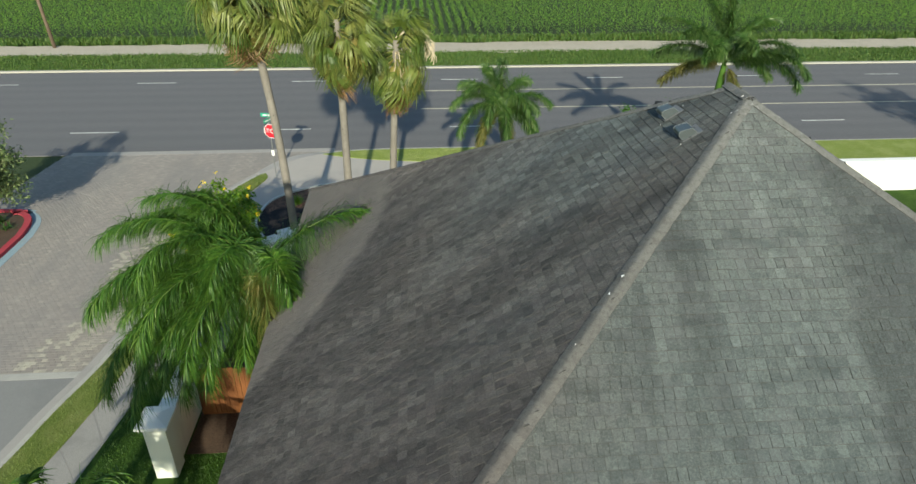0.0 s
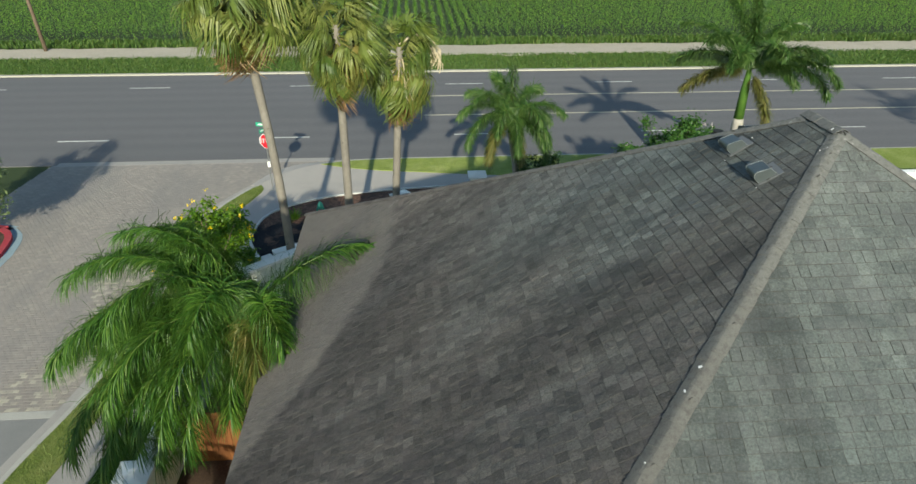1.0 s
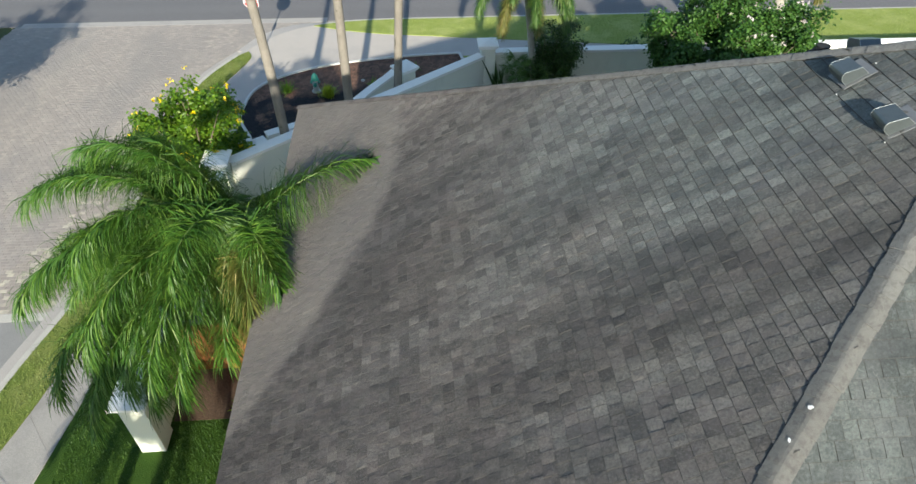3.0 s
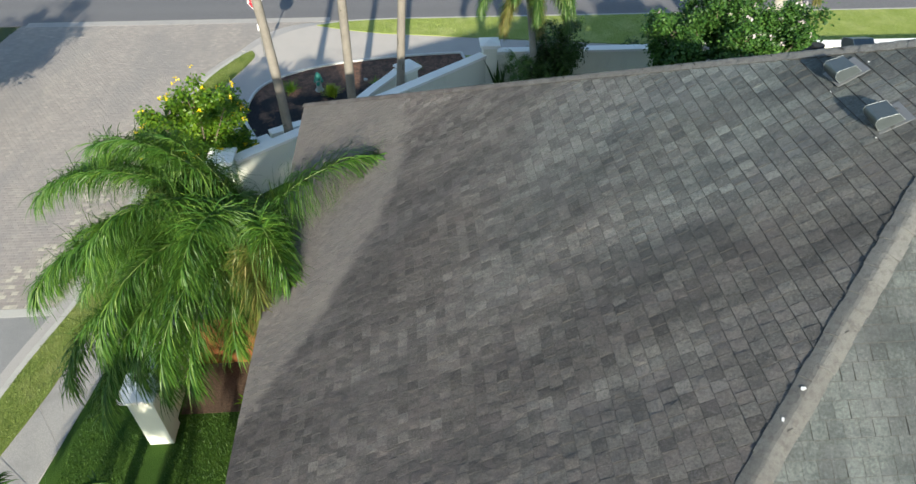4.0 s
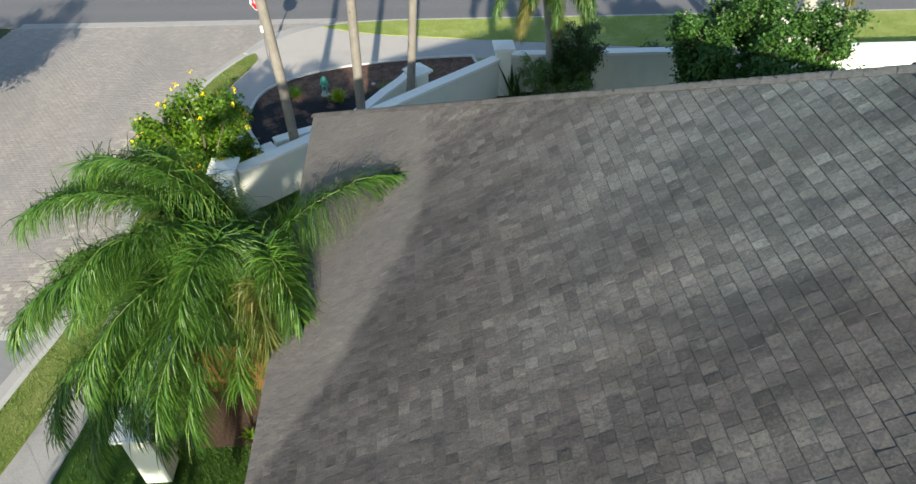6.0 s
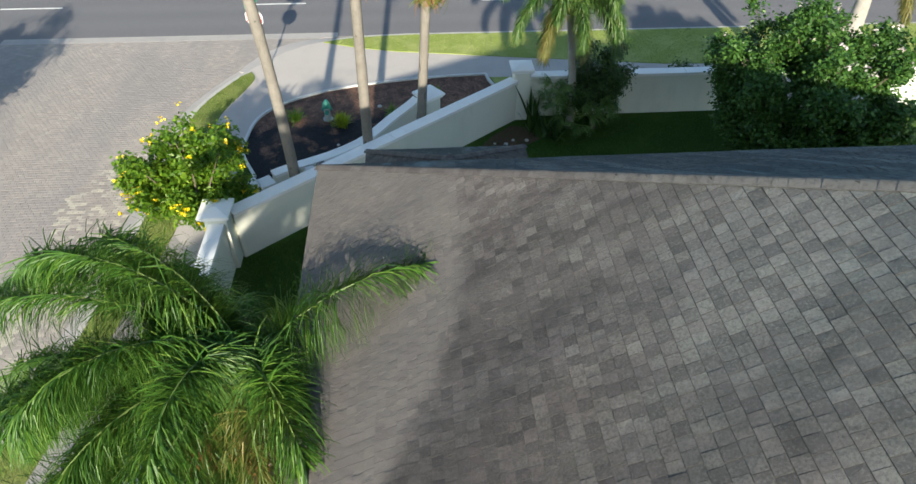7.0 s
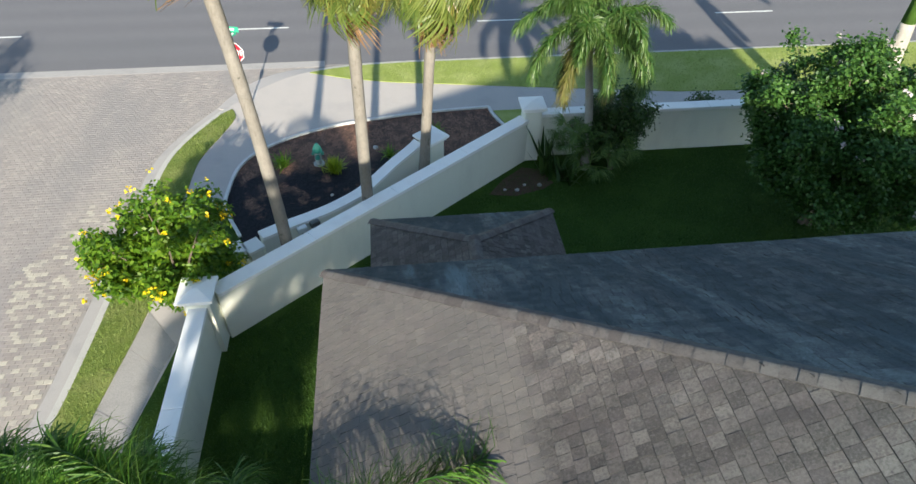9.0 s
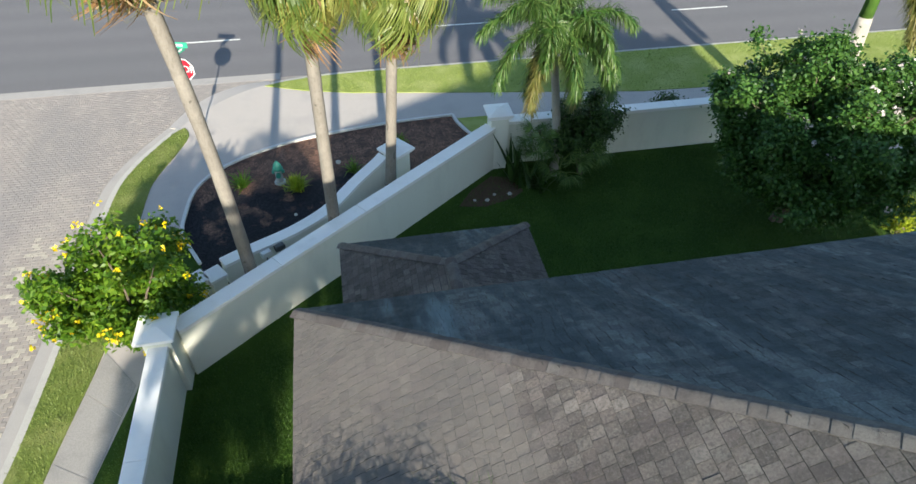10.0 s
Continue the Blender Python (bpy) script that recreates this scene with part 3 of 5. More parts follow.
# the dropped kerb at the corner, sloping down to the pavers
drop = kerb_line[k0:k1 + 1]
n = len(drop)
fan = [offset_line(drop, 0.5 + 0.35 * math.sin(math.pi * k / (n - 1)))[k] for k in range(n)]
outer, inner = fan, offset_line(drop, -0.02)
vs = [(x, y, ROAD_Z + 0.006) for x, y in outer] + [(x, y, LOT_Z + 0.002) for x, y in inner] + [(x, y, -0.09) for x, y in outer] + [(x, y, -0.09) for x, y in inner]
fs = []
for k in range(n - 1):
    fs += [(k, n + k, n + k + 1, k + 1), (2 * n + k, k, k + 1, 2 * n + k + 1), (2 * n + k, 2 * n + k + 1, 3 * n + k + 1, 3 * n + k)]
fs += [(0, 2 * n, 3 * n, n), (n - 1, 2 * n - 1, 4 * n - 1, 3 * n - 1)]
thing("kerb_ramp", vs, fs, "concrete", kind="structure", label="dropped concrete kerb sloping to the pavers", category="kerb")

Shape().box(-23.0, 35.88, -0.094, -7.6, 36.42, ROAD_Z + 0.010).out("valley_gutter", "gutter", kind="structure", label="pale concrete gutter between the pavers and the road", category="gutter")

# lane marks
for y in (40.0, 51.72):
    for k in range(-8, 12):
        x = -9.5 + 12.19 * k
        Shape().box(x - 3.05, y - 0.06, ROAD_Z, x, y + 0.06, ROAD_Z + 0.005).out("lane_dash", "paint", parent=road)
for y in (43.95, 48.5):
    Shape().box(-2.2, y - 0.07, ROAD_Z, 180, y + 0.07, ROAD_Z + 0.005).out("lane_line", "paint_yellow", parent=road)
    Shape().box(-180, y - 0.07, ROAD_Z, -48, y + 0.07, ROAD_Z + 0.005).out("lane_line", "paint_yellow", parent=road)

# far side of the road
Shape().box(-260, 55.4, -0.09, 260, 55.75, 0.07).out("far_kerb", "kerb_pale", kind="structure", label="pale concrete kerb across the road", category="kerb")
Shape().box(-260, 55.75, -0.09, 260, 61.3, 0.03).out("verge", "verge", kind="structure", label="rough green grass verge across the road", category="verge")
xs = np.arange(-150, 151, 1.5)
near_edge = [(x, 61.1 + 0.8 * noise.noise((x * 0.21, 0, 0)) + 0.7 * noise.noise((x * 0.9, 3, 0))) for x in xs]
far_edge = [(x, 65.3 + 0.9 * noise.noise((x * 0.15, 9, 0)) + 0.8 * noise.noise((x * 0.8, 5, 0))) for x in xs]
Shape().ribbon(far_edge, near_edge, -0.08, 0.05).out("sand_track", "sand", kind="structure", label="pale sandy farm track beside the field", category="track")


def patch(name, outline, z, material, label, category="lawn"):
    return Shape().prism(outline, LOT_Z - 0.03, z).out(name, material, kind="structure", label=label, category=category)


LAWN_Z = LOT_Z + 0.03
inner_kerb = [p for p in offset_line(kerb_line, -0.10) if p[1] < 32.3 and p[0] < -5]
tip_walk = smooth_line([(-10.98, 32.4), (-10.76, 31.8), (-11.05, 30.7), (-11.5, 29.4), (-11.66, 28.2), (-11.68, 24.0), (-11.65, 22.0), (-12.1, 19.0), (-12.72, 14.3), (-13.4, 11.4), (-14.5, 8.0), (-17.2, 0), (-21.5, -14), (-29, -36)], 3)
strip_lawn = inner_kerb + tip_walk
patch("lawn_strip", strip_lawn, LAWN_Z, "strip", "narrow mown grass strip along the kerb")
corner_lawn = [p for p in offset_line(kerb_line, -0.10) if p[1] > 35.1 and p[0] < 0] + [(0.5, 35.71), (60, 35.71), (60, 32.0), (13.4, 32.0), (7.0, 32.25), (-0.1, 33.3), (-4.8, 34.03), (-6.6, 34.5)]
corner_lawn = corner_lawn[::-1]
patch("front_lawn", corner_lawn, LAWN_Z, "lawn", "mown front lawn between walk and road")
wall_side = [(-12.2, -36), (-12.2, 10.6), (-11.85, 12.9), (-11.1, 18.4), (-10.62, 20.6), (-10.45, 22.5), (-10.3, 25.0), (-10.2, 26.3), (-8.4, 26.3), (-9.2, 21.0), (-9.7, 20.5), (-9.7, -36)]
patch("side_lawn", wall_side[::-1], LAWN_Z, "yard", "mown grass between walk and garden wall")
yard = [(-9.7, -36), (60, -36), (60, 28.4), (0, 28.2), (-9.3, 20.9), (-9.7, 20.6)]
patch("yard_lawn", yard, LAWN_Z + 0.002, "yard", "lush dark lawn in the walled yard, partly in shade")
patch("dirt_patch", [(-9.4, 12.35), (-6.2, 12.35), (-6.2, 16.5), (-9.4, 16.5)], LAWN_Z + 0.012, "dirt", "bare brown dirt beside the house", "dirt")
bed_edge = smooth_line([(-9.6, 24.8), (-10.25, 26.2), (-10.3, 27.2), (-10.14, 28.4), (-9.6, 29.3), (-8.5, 30.12), (-7.07, 30.74), (-5.37, 31.14), (-3.16, 31.47), (-1.0, 31.62)], 4)
bed_end = smooth_line([(-1.0, 31.62), (-0.9, 31.0), (-0.62, 30.3), (-0.2, 29.6), (0.1, 28.6)], 3)
bed = bed_edge[::-1] + [(-9.2, 23.6), (-8.6, 22.2), (-0.3, 28.4)] + bed_end[::-1][1:-1]
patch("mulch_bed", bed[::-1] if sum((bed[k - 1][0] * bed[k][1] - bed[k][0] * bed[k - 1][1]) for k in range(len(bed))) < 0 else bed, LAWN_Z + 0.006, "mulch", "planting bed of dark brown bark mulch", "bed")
for line in (bed_edge, bed_end):
    Shape().ribbon(offset_line(line, 0.05), offset_line(line, -0.05), LOT_Z - 0.02, LOT_Z + 0.11).out("bed_edging", "edging", kind="structure", label="low white edging of the planting bed", category="edging")
patch("gate_grass", [(-0.85, 31.4), (-0.45, 30.2), (0.2, 29.0), (3.0, 29.0), (3.0, 30.6), (0.9, 31.4)], LAWN_Z, "lawn", "small grass patch outside the gate pillar")

# the island across the street
isl = smooth_line([(-20.95, -20), (-20.9, 10), (-20.85, 24.0), (-20.9, 26.1), (-21.3, 27.5), (-22.2, 28.15), (-24.0, 28.3), (-45, 28.3)], 4)
Shape().prism([p for p in isl] + [(-45, -20)], -0.09, LOT_Z).out("island", "dirt", kind="structure", label="planted island of brown soil", category="island")
Shape().ribbon(isl, offset_line(isl, -0.28), -0.08, LOT_Z + 0.05).out("red_kerb", "kerb_red", kind="structure", label="kerb painted dark red", category="kerb")
Shape().ribbon(offset_line(isl, -0.285), offset_line(isl, -0.65), -0.08, ROAD_Z + 0.016).out("blue_gutter", "kerb_blue", kind="structure", label="gutter painted pale blue beside the red kerb", category="gutter")

# ---- garden walls ----
TOP = 1.66


def wall_run(name, a, b, label, thick=0.34, top=TOP):
    ax, ay, bx, by = *a, *b
    L = math.hypot(bx - ax, by - ay)
    ob = empty(name, ax, ay, LOT_Z, label, "wall", kind="structure", rz=math.degrees(math.atan2(by - ay, bx - ax)))
    Shape().box(0, -thick / 2, 0, L, thick / 2, top - 0.06).out("wall_body", "stucco", parent=ob)
    n = max(1, round(L / 3.0))
    for k in range(n):
        Shape().box(L * k / n + 0.003, -thick / 2 - 0.05, top - 0.06, L * (k + 1) / n - 0.003, thick / 2 + 0.05, top + 0.06, 0.012).out("coping_slab", "coping", parent=ob)
    return ob


def pillar(x, y, rz, height, width, label):
    ob = empty("wall_pillar", x, y, LOT_Z, label, "pillar", group="garden wall pillars", kind="structure", rz=rz)
    w = width / 2
    Shape().box(-w, -w, 0, w, w, height - 0.2, 0.012).out("shaft", "stucco", parent=ob)
    cap = Shape().box(-w - 0.07, -w - 0.07, height - 0.2, w + 0.07, w + 0.07, height - 0.12, 0.012)
    cap.box(-w - 0.13, -w - 0.13, height - 0.12, w + 0.13, w + 0.13, height - 0.03, 0.012)
    e, z = w + 0.12, height - 0.03
    cap.add([(-e, -e, z), (e, -e, z), (e, e, z), (-e, e, z), (-.06, -.06, z + 0.1), (.06, -.06, z + 0.1), (.06, .06, z + 0.1), (-.06, .06, z + 0.1)],
            [(0, 1, 5, 4), (1, 2, 6, 5), (2, 3, 7, 6), (3, 0, 4, 7), (4, 5, 6, 7)])
    cap.out("cap", "coping", parent=ob)
    return ob


wall_run("wall_west", (-9.62, 12.1), (-9.62, 20.45), "white rendered garden wall with a flat coping")
wall_run("wall_diagonal", (-9.35, 20.98), (-0.35, 28.08), "long white rendered garden wall beside the palms")
wall_run("wall_north", (0.25, 28.42), (60, 28.42), "white rendered garden wall along the front walk")
pillar(-9.64, 11.84, 0, 2.0, 0.56, "white square end pillar of the garden wall with stepped cap")
pillar(-9.62, 20.72, 0, 2.08, 0.6, "white square corner pillar with stepped cap")
pillar(-0.08, 28.25, 0, 2.2, 0.58, "white square pillar where two walls meet")
pillar(-3.55, 27.62, 38, 1.55, 0.6, "short white pillar standing in the mulch bed")

low = smooth_line([(-8.75, 23.95), (-8.15, 24.3), (-6.9, 24.95), (-5.85, 25.75), (-4.92, 26.7), (-4.0, 27.4)], 5)
ob = empty("wall_low", 0, 0, LOT_Z, "low curved white planter wall", "wall", kind="structure")
n = len(low)
for name, d, z0, z1, mat in (("wall_body", 0.13, 0.0, 0.0, "stucco"), ("coping", 0.19, 0.0, 0.1, "coping")):
    L, R = offset_line(low, d), offset_line(low, -d)
    tops = [0.72 + 0.62 * max(0.0, (k / (n - 1) - 0.55) / 0.45) ** 1.5 for k in range(n)]
    vs = [(x, y, (0.0 if z1 == 0 else t)) for line in (L, R) for (x, y), t in zip(line, tops)] + [(x, y, t + z1) for line in (L, R) for (x, y), t in zip(line, tops)]
    fs = []
    for k in range(n - 1):
        fs += [(2 * n + k, 3 * n + k, 3 * n + k + 1, 2 * n + k + 1), (k, 2 * n + k, 2 * n + k + 1, k + 1), (n + k, n + k + 1, 3 * n + k + 1, 3 * n + k), (k + 1, n + k + 1, n + k, k)]
    fs += [(0, n, 3 * n, 2 * n), (n - 1, 3 * n - 1, 4 * n - 1, 2 * n - 1)]
    thing(name, vs, fs, mat, parent=ob)
for x, y in ((-8.95, 23.65), (-9.4, 23.55)):
    ob = empty("wall_stub", x, y, LOT_Z, "short white block at the end of the low wall", "wall block", kind="structure", rz=35)
    Shape().box(-0.2, -0.22, 0, 0.2, 0.22, 0.62, 0.015).out("block", "stucco", parent=ob)
    Shape().box(-0.25, -0.27, 0.62, 0.25, 0.27, 0.72, 0.015).out("coping", "coping", parent=ob)

# ---- wooden fence between wall and house ----
fence = empty("wood_fence", -9.35, 13.9, LOT_Z, "orange-brown upright board fence between wall and house", "fence")
for z in (0.35, 1.35):
    Shape().box(0, 0.02, z, 3.7, 0.06, z + 0.09).out("rail", "wood", parent=fence)
board = mesh_of("board", *(lambda q: (q.v, q.f))(Shape().box(0, -0.018, 0.04, 0.136, 0.018, 1.78, 0.004)), "wood")
for k in range(26):
    ob = new("board", board)
    ob.parent = fence
    ob.matrix_basis = pose(0.02 + k * 0.1415, rng.uniform(-0.004, 0.004), rng.uniform(-0.02, 0.02), 0, rng.uniform(-0.3, 0.3), 0)

# ---- house ----
X0, X1, Y0, Y1, EAVE, PITCH = -5.97, 10.57, 0.06, 17.18, 5.93, 0.648
RX, RY0, RY1 = (X0 + X1) / 2, Y0 + (X1 - X0) / 2, Y1 - (X1 - X0) / 2
RIDGE = EAVE + PITCH * (X1 - X0) / 2
house = empty("house", RX, (Y0 + Y1) / 2, 0, "two-storey house with a steep grey-brown shingled hip roof", "house")
HO = Vector((RX, (Y0 + Y1) / 2, 0))


def house_part(name, shape, material, parent=house, **kw):
    vs = [Vector(v) - HO for v in shape.v]
    return thing(name, vs, shape.f, material, parent=parent, **kw)


W = 0.55
for name, a in (("wall", (X0 + W, Y0 + W, X1 - W, Y0 + W + 0.25)), ("wall", (X0 + W, Y1 - W - 0.25, X1 - W, Y1 - W)),
                ("wall", (X0 + W, Y0 + W + 0.25, X0 + W + 0.25, Y1 - W - 0.25)), ("wall", (X1 - W - 0.25, Y0 + W + 0.25, X1 - W, Y1 - W - 0.25))):
    house_part(name, Shape().box(a[0], a[1], 0.02, a[2], a[3], EAVE - 0.12), "stucco_house")
house_part("soffit", Shape().box(X0 + 0.03, Y0 + 0.03, EAVE - 0.12, X1 - 0.03, Y1 - 0.03, EAVE - 0.1), "soffit")
fas = Shape()
for a in ((X0, Y0, X1, Y0 + 0.03), (X0, Y1 - 0.03, X1, Y1), (X0, Y0 + 0.03, X0 + 0.03, Y1 - 0.03), (X1 - 0.03, Y0 + 0.03, X1, Y1 - 0.03)):
    fas.box(a[0], a[1], EAVE - 0.2, a[2], a[3], EAVE - 0.012)
house_part("fascia", fas, "trim")
DK = 0.09
deck = Shape().add([(X0 + 0.01, Y0 + 0.01, EAVE - DK), (X1 - 0.01, Y0 + 0.01, EAVE - DK), (X1 - 0.01, Y1 - 0.01, EAVE - DK), (X0 + 0.01, Y1 - 0.01, EAVE - DK), (RX, RY0, RIDGE - DK), (RX, RY1, RIDGE - DK)],
                   [(0, 1, 4), (1, 2, 5, 4), (2, 3, 5), (3, 0, 4, 5), (3, 2, 1, 0)])
roof = house_part("roof", deck, "lead")

EXPO = 0.149
RUN = EXPO / math.hypot(1, PITCH)
WIDTHS = (0.118, 0.126, 0.132, 0.132, 0.138, 0.148)


def sag(u, d):
    """Slight waves of the old roof deck, in metres."""
    return 0.060 * noise.noise((u * 0.62 + d * 0.25, d * 0.34, 4.2)) + 0.016 * noise.noise((u * 1.3, d * 1.1, 1.1))


TILE_FACES = [(8, 9, 12), (9, 10, 12), (10, 11, 12), (11, 8, 12), (4, 5, 9, 8), (5, 6, 10, 9), (7, 4, 8, 11), (0, 1, 5, 4), (1, 2, 6, 5), (3, 0, 4, 7), (11, 10, 6, 7)]
SLOT = 0.0012


def edge_faces(me):
    """The dark cut edges of every shingle."""
    me.materials.append(M["shingle_edge"])
    cut = np.arange(len(me.polygons)) % len(TILE_FACES) > 3
    me.polygons.foreach_set("material_index", cut.astype(np.int32))
    return me



def shingle_face(origin, along, inward, length, depth, left, right, keep=None, seed=1, butt=0.014, soil=0.020):
    """Courses of shingles on a sloping face. along: the eave's direction; inward: up the slope in plan; left, right: how fast each end runs in; butt: the thickness of the lower edge; soil: the dark strip under the next course."""
    rnd = random.Random(seed)
    up = Vector((inward.x, inward.y, PITCH)).normalized()
    nrm = along.cross(up).normalized()
    S, singles = Shape(), []
    for c in range(int(depth / RUN) + 1):
        d0, d1 = c * RUN, min((c + 1) * RUN + 0.012, depth)
        if d1 - d0 < 0.03:
            break
        u, end = (int(left * d0 / 0.132) - 2 + (0.5 if c % 2 else 0.0)) * 0.132 + rnd.uniform(-0.025, 0.025), length - right * d0
        while u < end:
            w = rnd.choice(WIDTHS)
            if u + w < left * d0:
                u += w
                continue
            a0, b0 = max(u, left * (d0 + 0.02)), min(u + w - SLOT, end - right * 0.02)
            a1, b1 = max(u, left * (d1 + 0.02)), min(u + w - SLOT, length - right * (d1 + 0.02))
            lift = rnd.choice((0.0, 0.0, 0.001, 0.002, 0.003)) + rnd.uniform(0, 0.001)
            calm = max(0.0, min(1.0, d0 * 0.7 + 0.15, (u + w / 2 - left * d0) * 0.8, (length - right * d0 - u - w / 2) * 0.8))
            if b0 - a0 > 0.02 and b1 > a1 - 0.1:
                b1 = max(b1, a1 + 0.001)
                mid = origin + along * (u + w / 2) + inward * d0
                whole = a0 == u and b0 == u + w - SLOT and b1 == b0 and a1 == a0
                if keep and whole and keep(mid) and len(singles) < 300:
                    lean = rnd.uniform(-0.0012, 0.0012)
                    at = [origin + along * q + inward * dd + Vector((0, 0, PITCH * dd)) + nrm * (sag(q + seed * 9, dd) * calm + lift + up) for q, dd, up in ((u, d0, lean), (u + w, d0, -lean), (u, d0 + RUN, lean))]
                    ex, ey = (at[1] - at[0]).normalized(), (at[2] - at[0]).normalized()
                    singles.append((at[0], Matrix((ex, ey, ex.cross(ey).normalized())).transposed().to_4x4(), w))
                else:
                    base, edge, face = [], [], []
                    twist = rnd.uniform(-0.004, 0.004)
                    cq, cd = (a0 + b0 + a1 + b1) / 4, (d0 + d1) / 2
                    for q, dd, k in ((a0, d0, 0), (b0, d0, 0), (b1, d1, 1), (a1, d1, 1)):
                        h = sag(q + seed * 9, dd) * calm
                        top = h + (butt + lift + (twist if q == a0 else -twist) if k == 0 else 0.004 + 0.6 * lift)
                        foot = origin + along * q + inward * dd + Vector((0, 0, PITCH * dd)) - HO
                        base.append(foot + nrm * (h - 0.03))
                        edge.append(foot + nrm * (top - (0.004 if k == 0 else 0.0006)))
                        q2, dd2 = q + (cq - q) * min(1, 0.002 / max(0.02, abs(cq - q))), dd + (cd - dd) * 0.05 if k == 0 else dd - soil
                        top = top if k == 0 else h + 0.004 + 0.6 * lift + (butt - 0.004) * soil / RUN + (0.5 * twist if q == a1 else -0.5 * twist)
                        face.append(origin + along * q2 + inward * dd2 + Vector((0, 0, PITCH * dd2)) - HO + nrm * top)
                    S.add(base + edge + face + [sum(face, Vector()) / 4 + along * rnd.uniform(-0.03, 0.03) * (b0 - a0 > 0.1 and b1 - a1 > 0.1) + nrm * rnd.uniform(-0.002, 0.0026) * (1 + 1.7 * max(0.0, min(1.0, (12.5 - mid.y) / 5)))], TILE_FACES)
            u += w
    return S, singles


def shingle_piece(w):
    base, edge, face = [], [], []
    e = w - SLOT
    for q, dd, k, s in ((0, 0, 0, 1), (e, 0, 0, -1), (e, EXPO + 0.012, 1, -1), (0, EXPO + 0.012, 1, 1)):
        top = 0.014 if k == 0 else 0.004
        base.append((q, dd, -0.03))
        edge.append((q, dd, top - (0.004 if k == 0 else 0.0006)))
        face.append((q + 0.002 * s, dd + (0.004 if k == 0 else -0.014), top + (0 if k == 0 else 0.0015)))
    return edge_faces(mesh_of("shingle", base + edge + face + [(e / 2, EXPO / 2, 0.0098)], TILE_FACES, "shingle_one"))


PIECES = {w: shingle_piece(w) for w in WIDTHS}
HALF = (X1 - X0) / 2
FACES = (
    (Vector((X0, Y1, EAVE)), Vector((0, -1, 0)), Vector((1, 0, 0)), Y1 - Y0, HALF, lambda p: -2.3 < p.x < -0.9 and 9.4 < p.y < 13.0, 1),
    (Vector((X0, Y0, EAVE)), Vector((1, 0, 0)), Vector((0, 1, 0)), X1 - X0, HALF, None, 2),
    (Vector((X1, Y1, EAVE)), Vector((-1, 0, 0)), Vector((0, -1, 0)), X1 - X0, HALF, None, 3),
    (Vector((X1, Y0, EAVE)), Vector((0, 1, 0)), Vector((-1, 0, 0)), Y1 - Y0, HALF, None, 4),
)
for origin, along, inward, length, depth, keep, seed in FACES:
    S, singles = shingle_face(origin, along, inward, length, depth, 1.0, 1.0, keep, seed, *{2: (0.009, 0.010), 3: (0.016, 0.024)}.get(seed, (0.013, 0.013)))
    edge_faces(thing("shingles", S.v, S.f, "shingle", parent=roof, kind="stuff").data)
    for p, rot, w in singles:
        ob = new("shingle", PIECES[w])
        ob.parent = roof
        ob.matrix_basis = Matrix.Translation(p - HO) @ rot


def cap_mesh(slope_side):
    """One bent cap shingle lying along +y, with its fold on top."""
    vs, n = [], 8
    for t, y, h in ((0, 0, 0.014), (0, 0.18, 0.008), (1, 0, 0.006), (1, 0.18, 0.0)):
        for k in range(n + 1):
            x = -0.112 + 0.224 * k / n
            drop = slope_side * (math.sqrt(x * x + 0.0012) - 0.035)
            vs.append((x, y, h - drop))
    m = n + 1
    fs = []
    for k in range(n):
        fs += [(k, k + 1, m + k + 1, m + k), (k + 1, k, 2 * m + k, 2 * m + k + 1)]
    fs += [(0, m, 3 * m, 2 * m), (m - 1 + m, m - 1, 3 * m - 1, 4 * m - 1)]
    me = mesh_of("ridge_cap", vs, fs, "cap")
    me.materials.append(M["shingle_edge"])
    for p in me.polygons[-2:]:
        p.material_index = 1
    return me


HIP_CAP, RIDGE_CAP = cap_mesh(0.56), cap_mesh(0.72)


def cap_run(a, b, mesh, lift=0.012):
    a, b = Vector(a), Vector(b)
    d = (b - a).normalized()
    side = d.cross(Vector((0, 0, 1))).normalized()
    rot = Matrix((side, d, side.cross(d))).transposed().to_4x4()
    n = int((b - a).length / 0.15)
    for k in range(n):
        ob = new("ridge_cap", mesh)
        ob.parent = roof
        ob.matrix_basis = Matrix.Translation(a + d * (k * 0.15) + Vector((0, 0, lift)) - HO) @ rot @ pose(rng.uniform(-0.006, 0.006), 0, 0, 0, 0, rng.uniform(-0.5, 0.5))


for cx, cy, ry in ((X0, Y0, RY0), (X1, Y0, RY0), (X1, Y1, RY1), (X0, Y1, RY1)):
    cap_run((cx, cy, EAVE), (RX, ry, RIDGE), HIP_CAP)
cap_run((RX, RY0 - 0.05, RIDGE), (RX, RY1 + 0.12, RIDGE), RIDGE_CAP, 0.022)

# the low roof over the front bay
BX0, BX1, BY1, BE, BP = -5.4, -1.12, 21.2, 3.5, 0.55
BH = (BX1 - BX0) / 2
BXM, BYR, BZ = (BX0 + BX1) / 2, BY1 - BH, BE + BP * BH
bay = empty("porch", BXM, 19.0, 0, "single-storey front porch with a low shingled hip roof", "porch")
BO = Vector((BXM, 19.0, 0))


def bay_part(name, shape, material, parent=bay, **kw):
    return thing(name, [Vector(v) - BO for v in shape.v], shape.f, material, parent=parent, **kw)


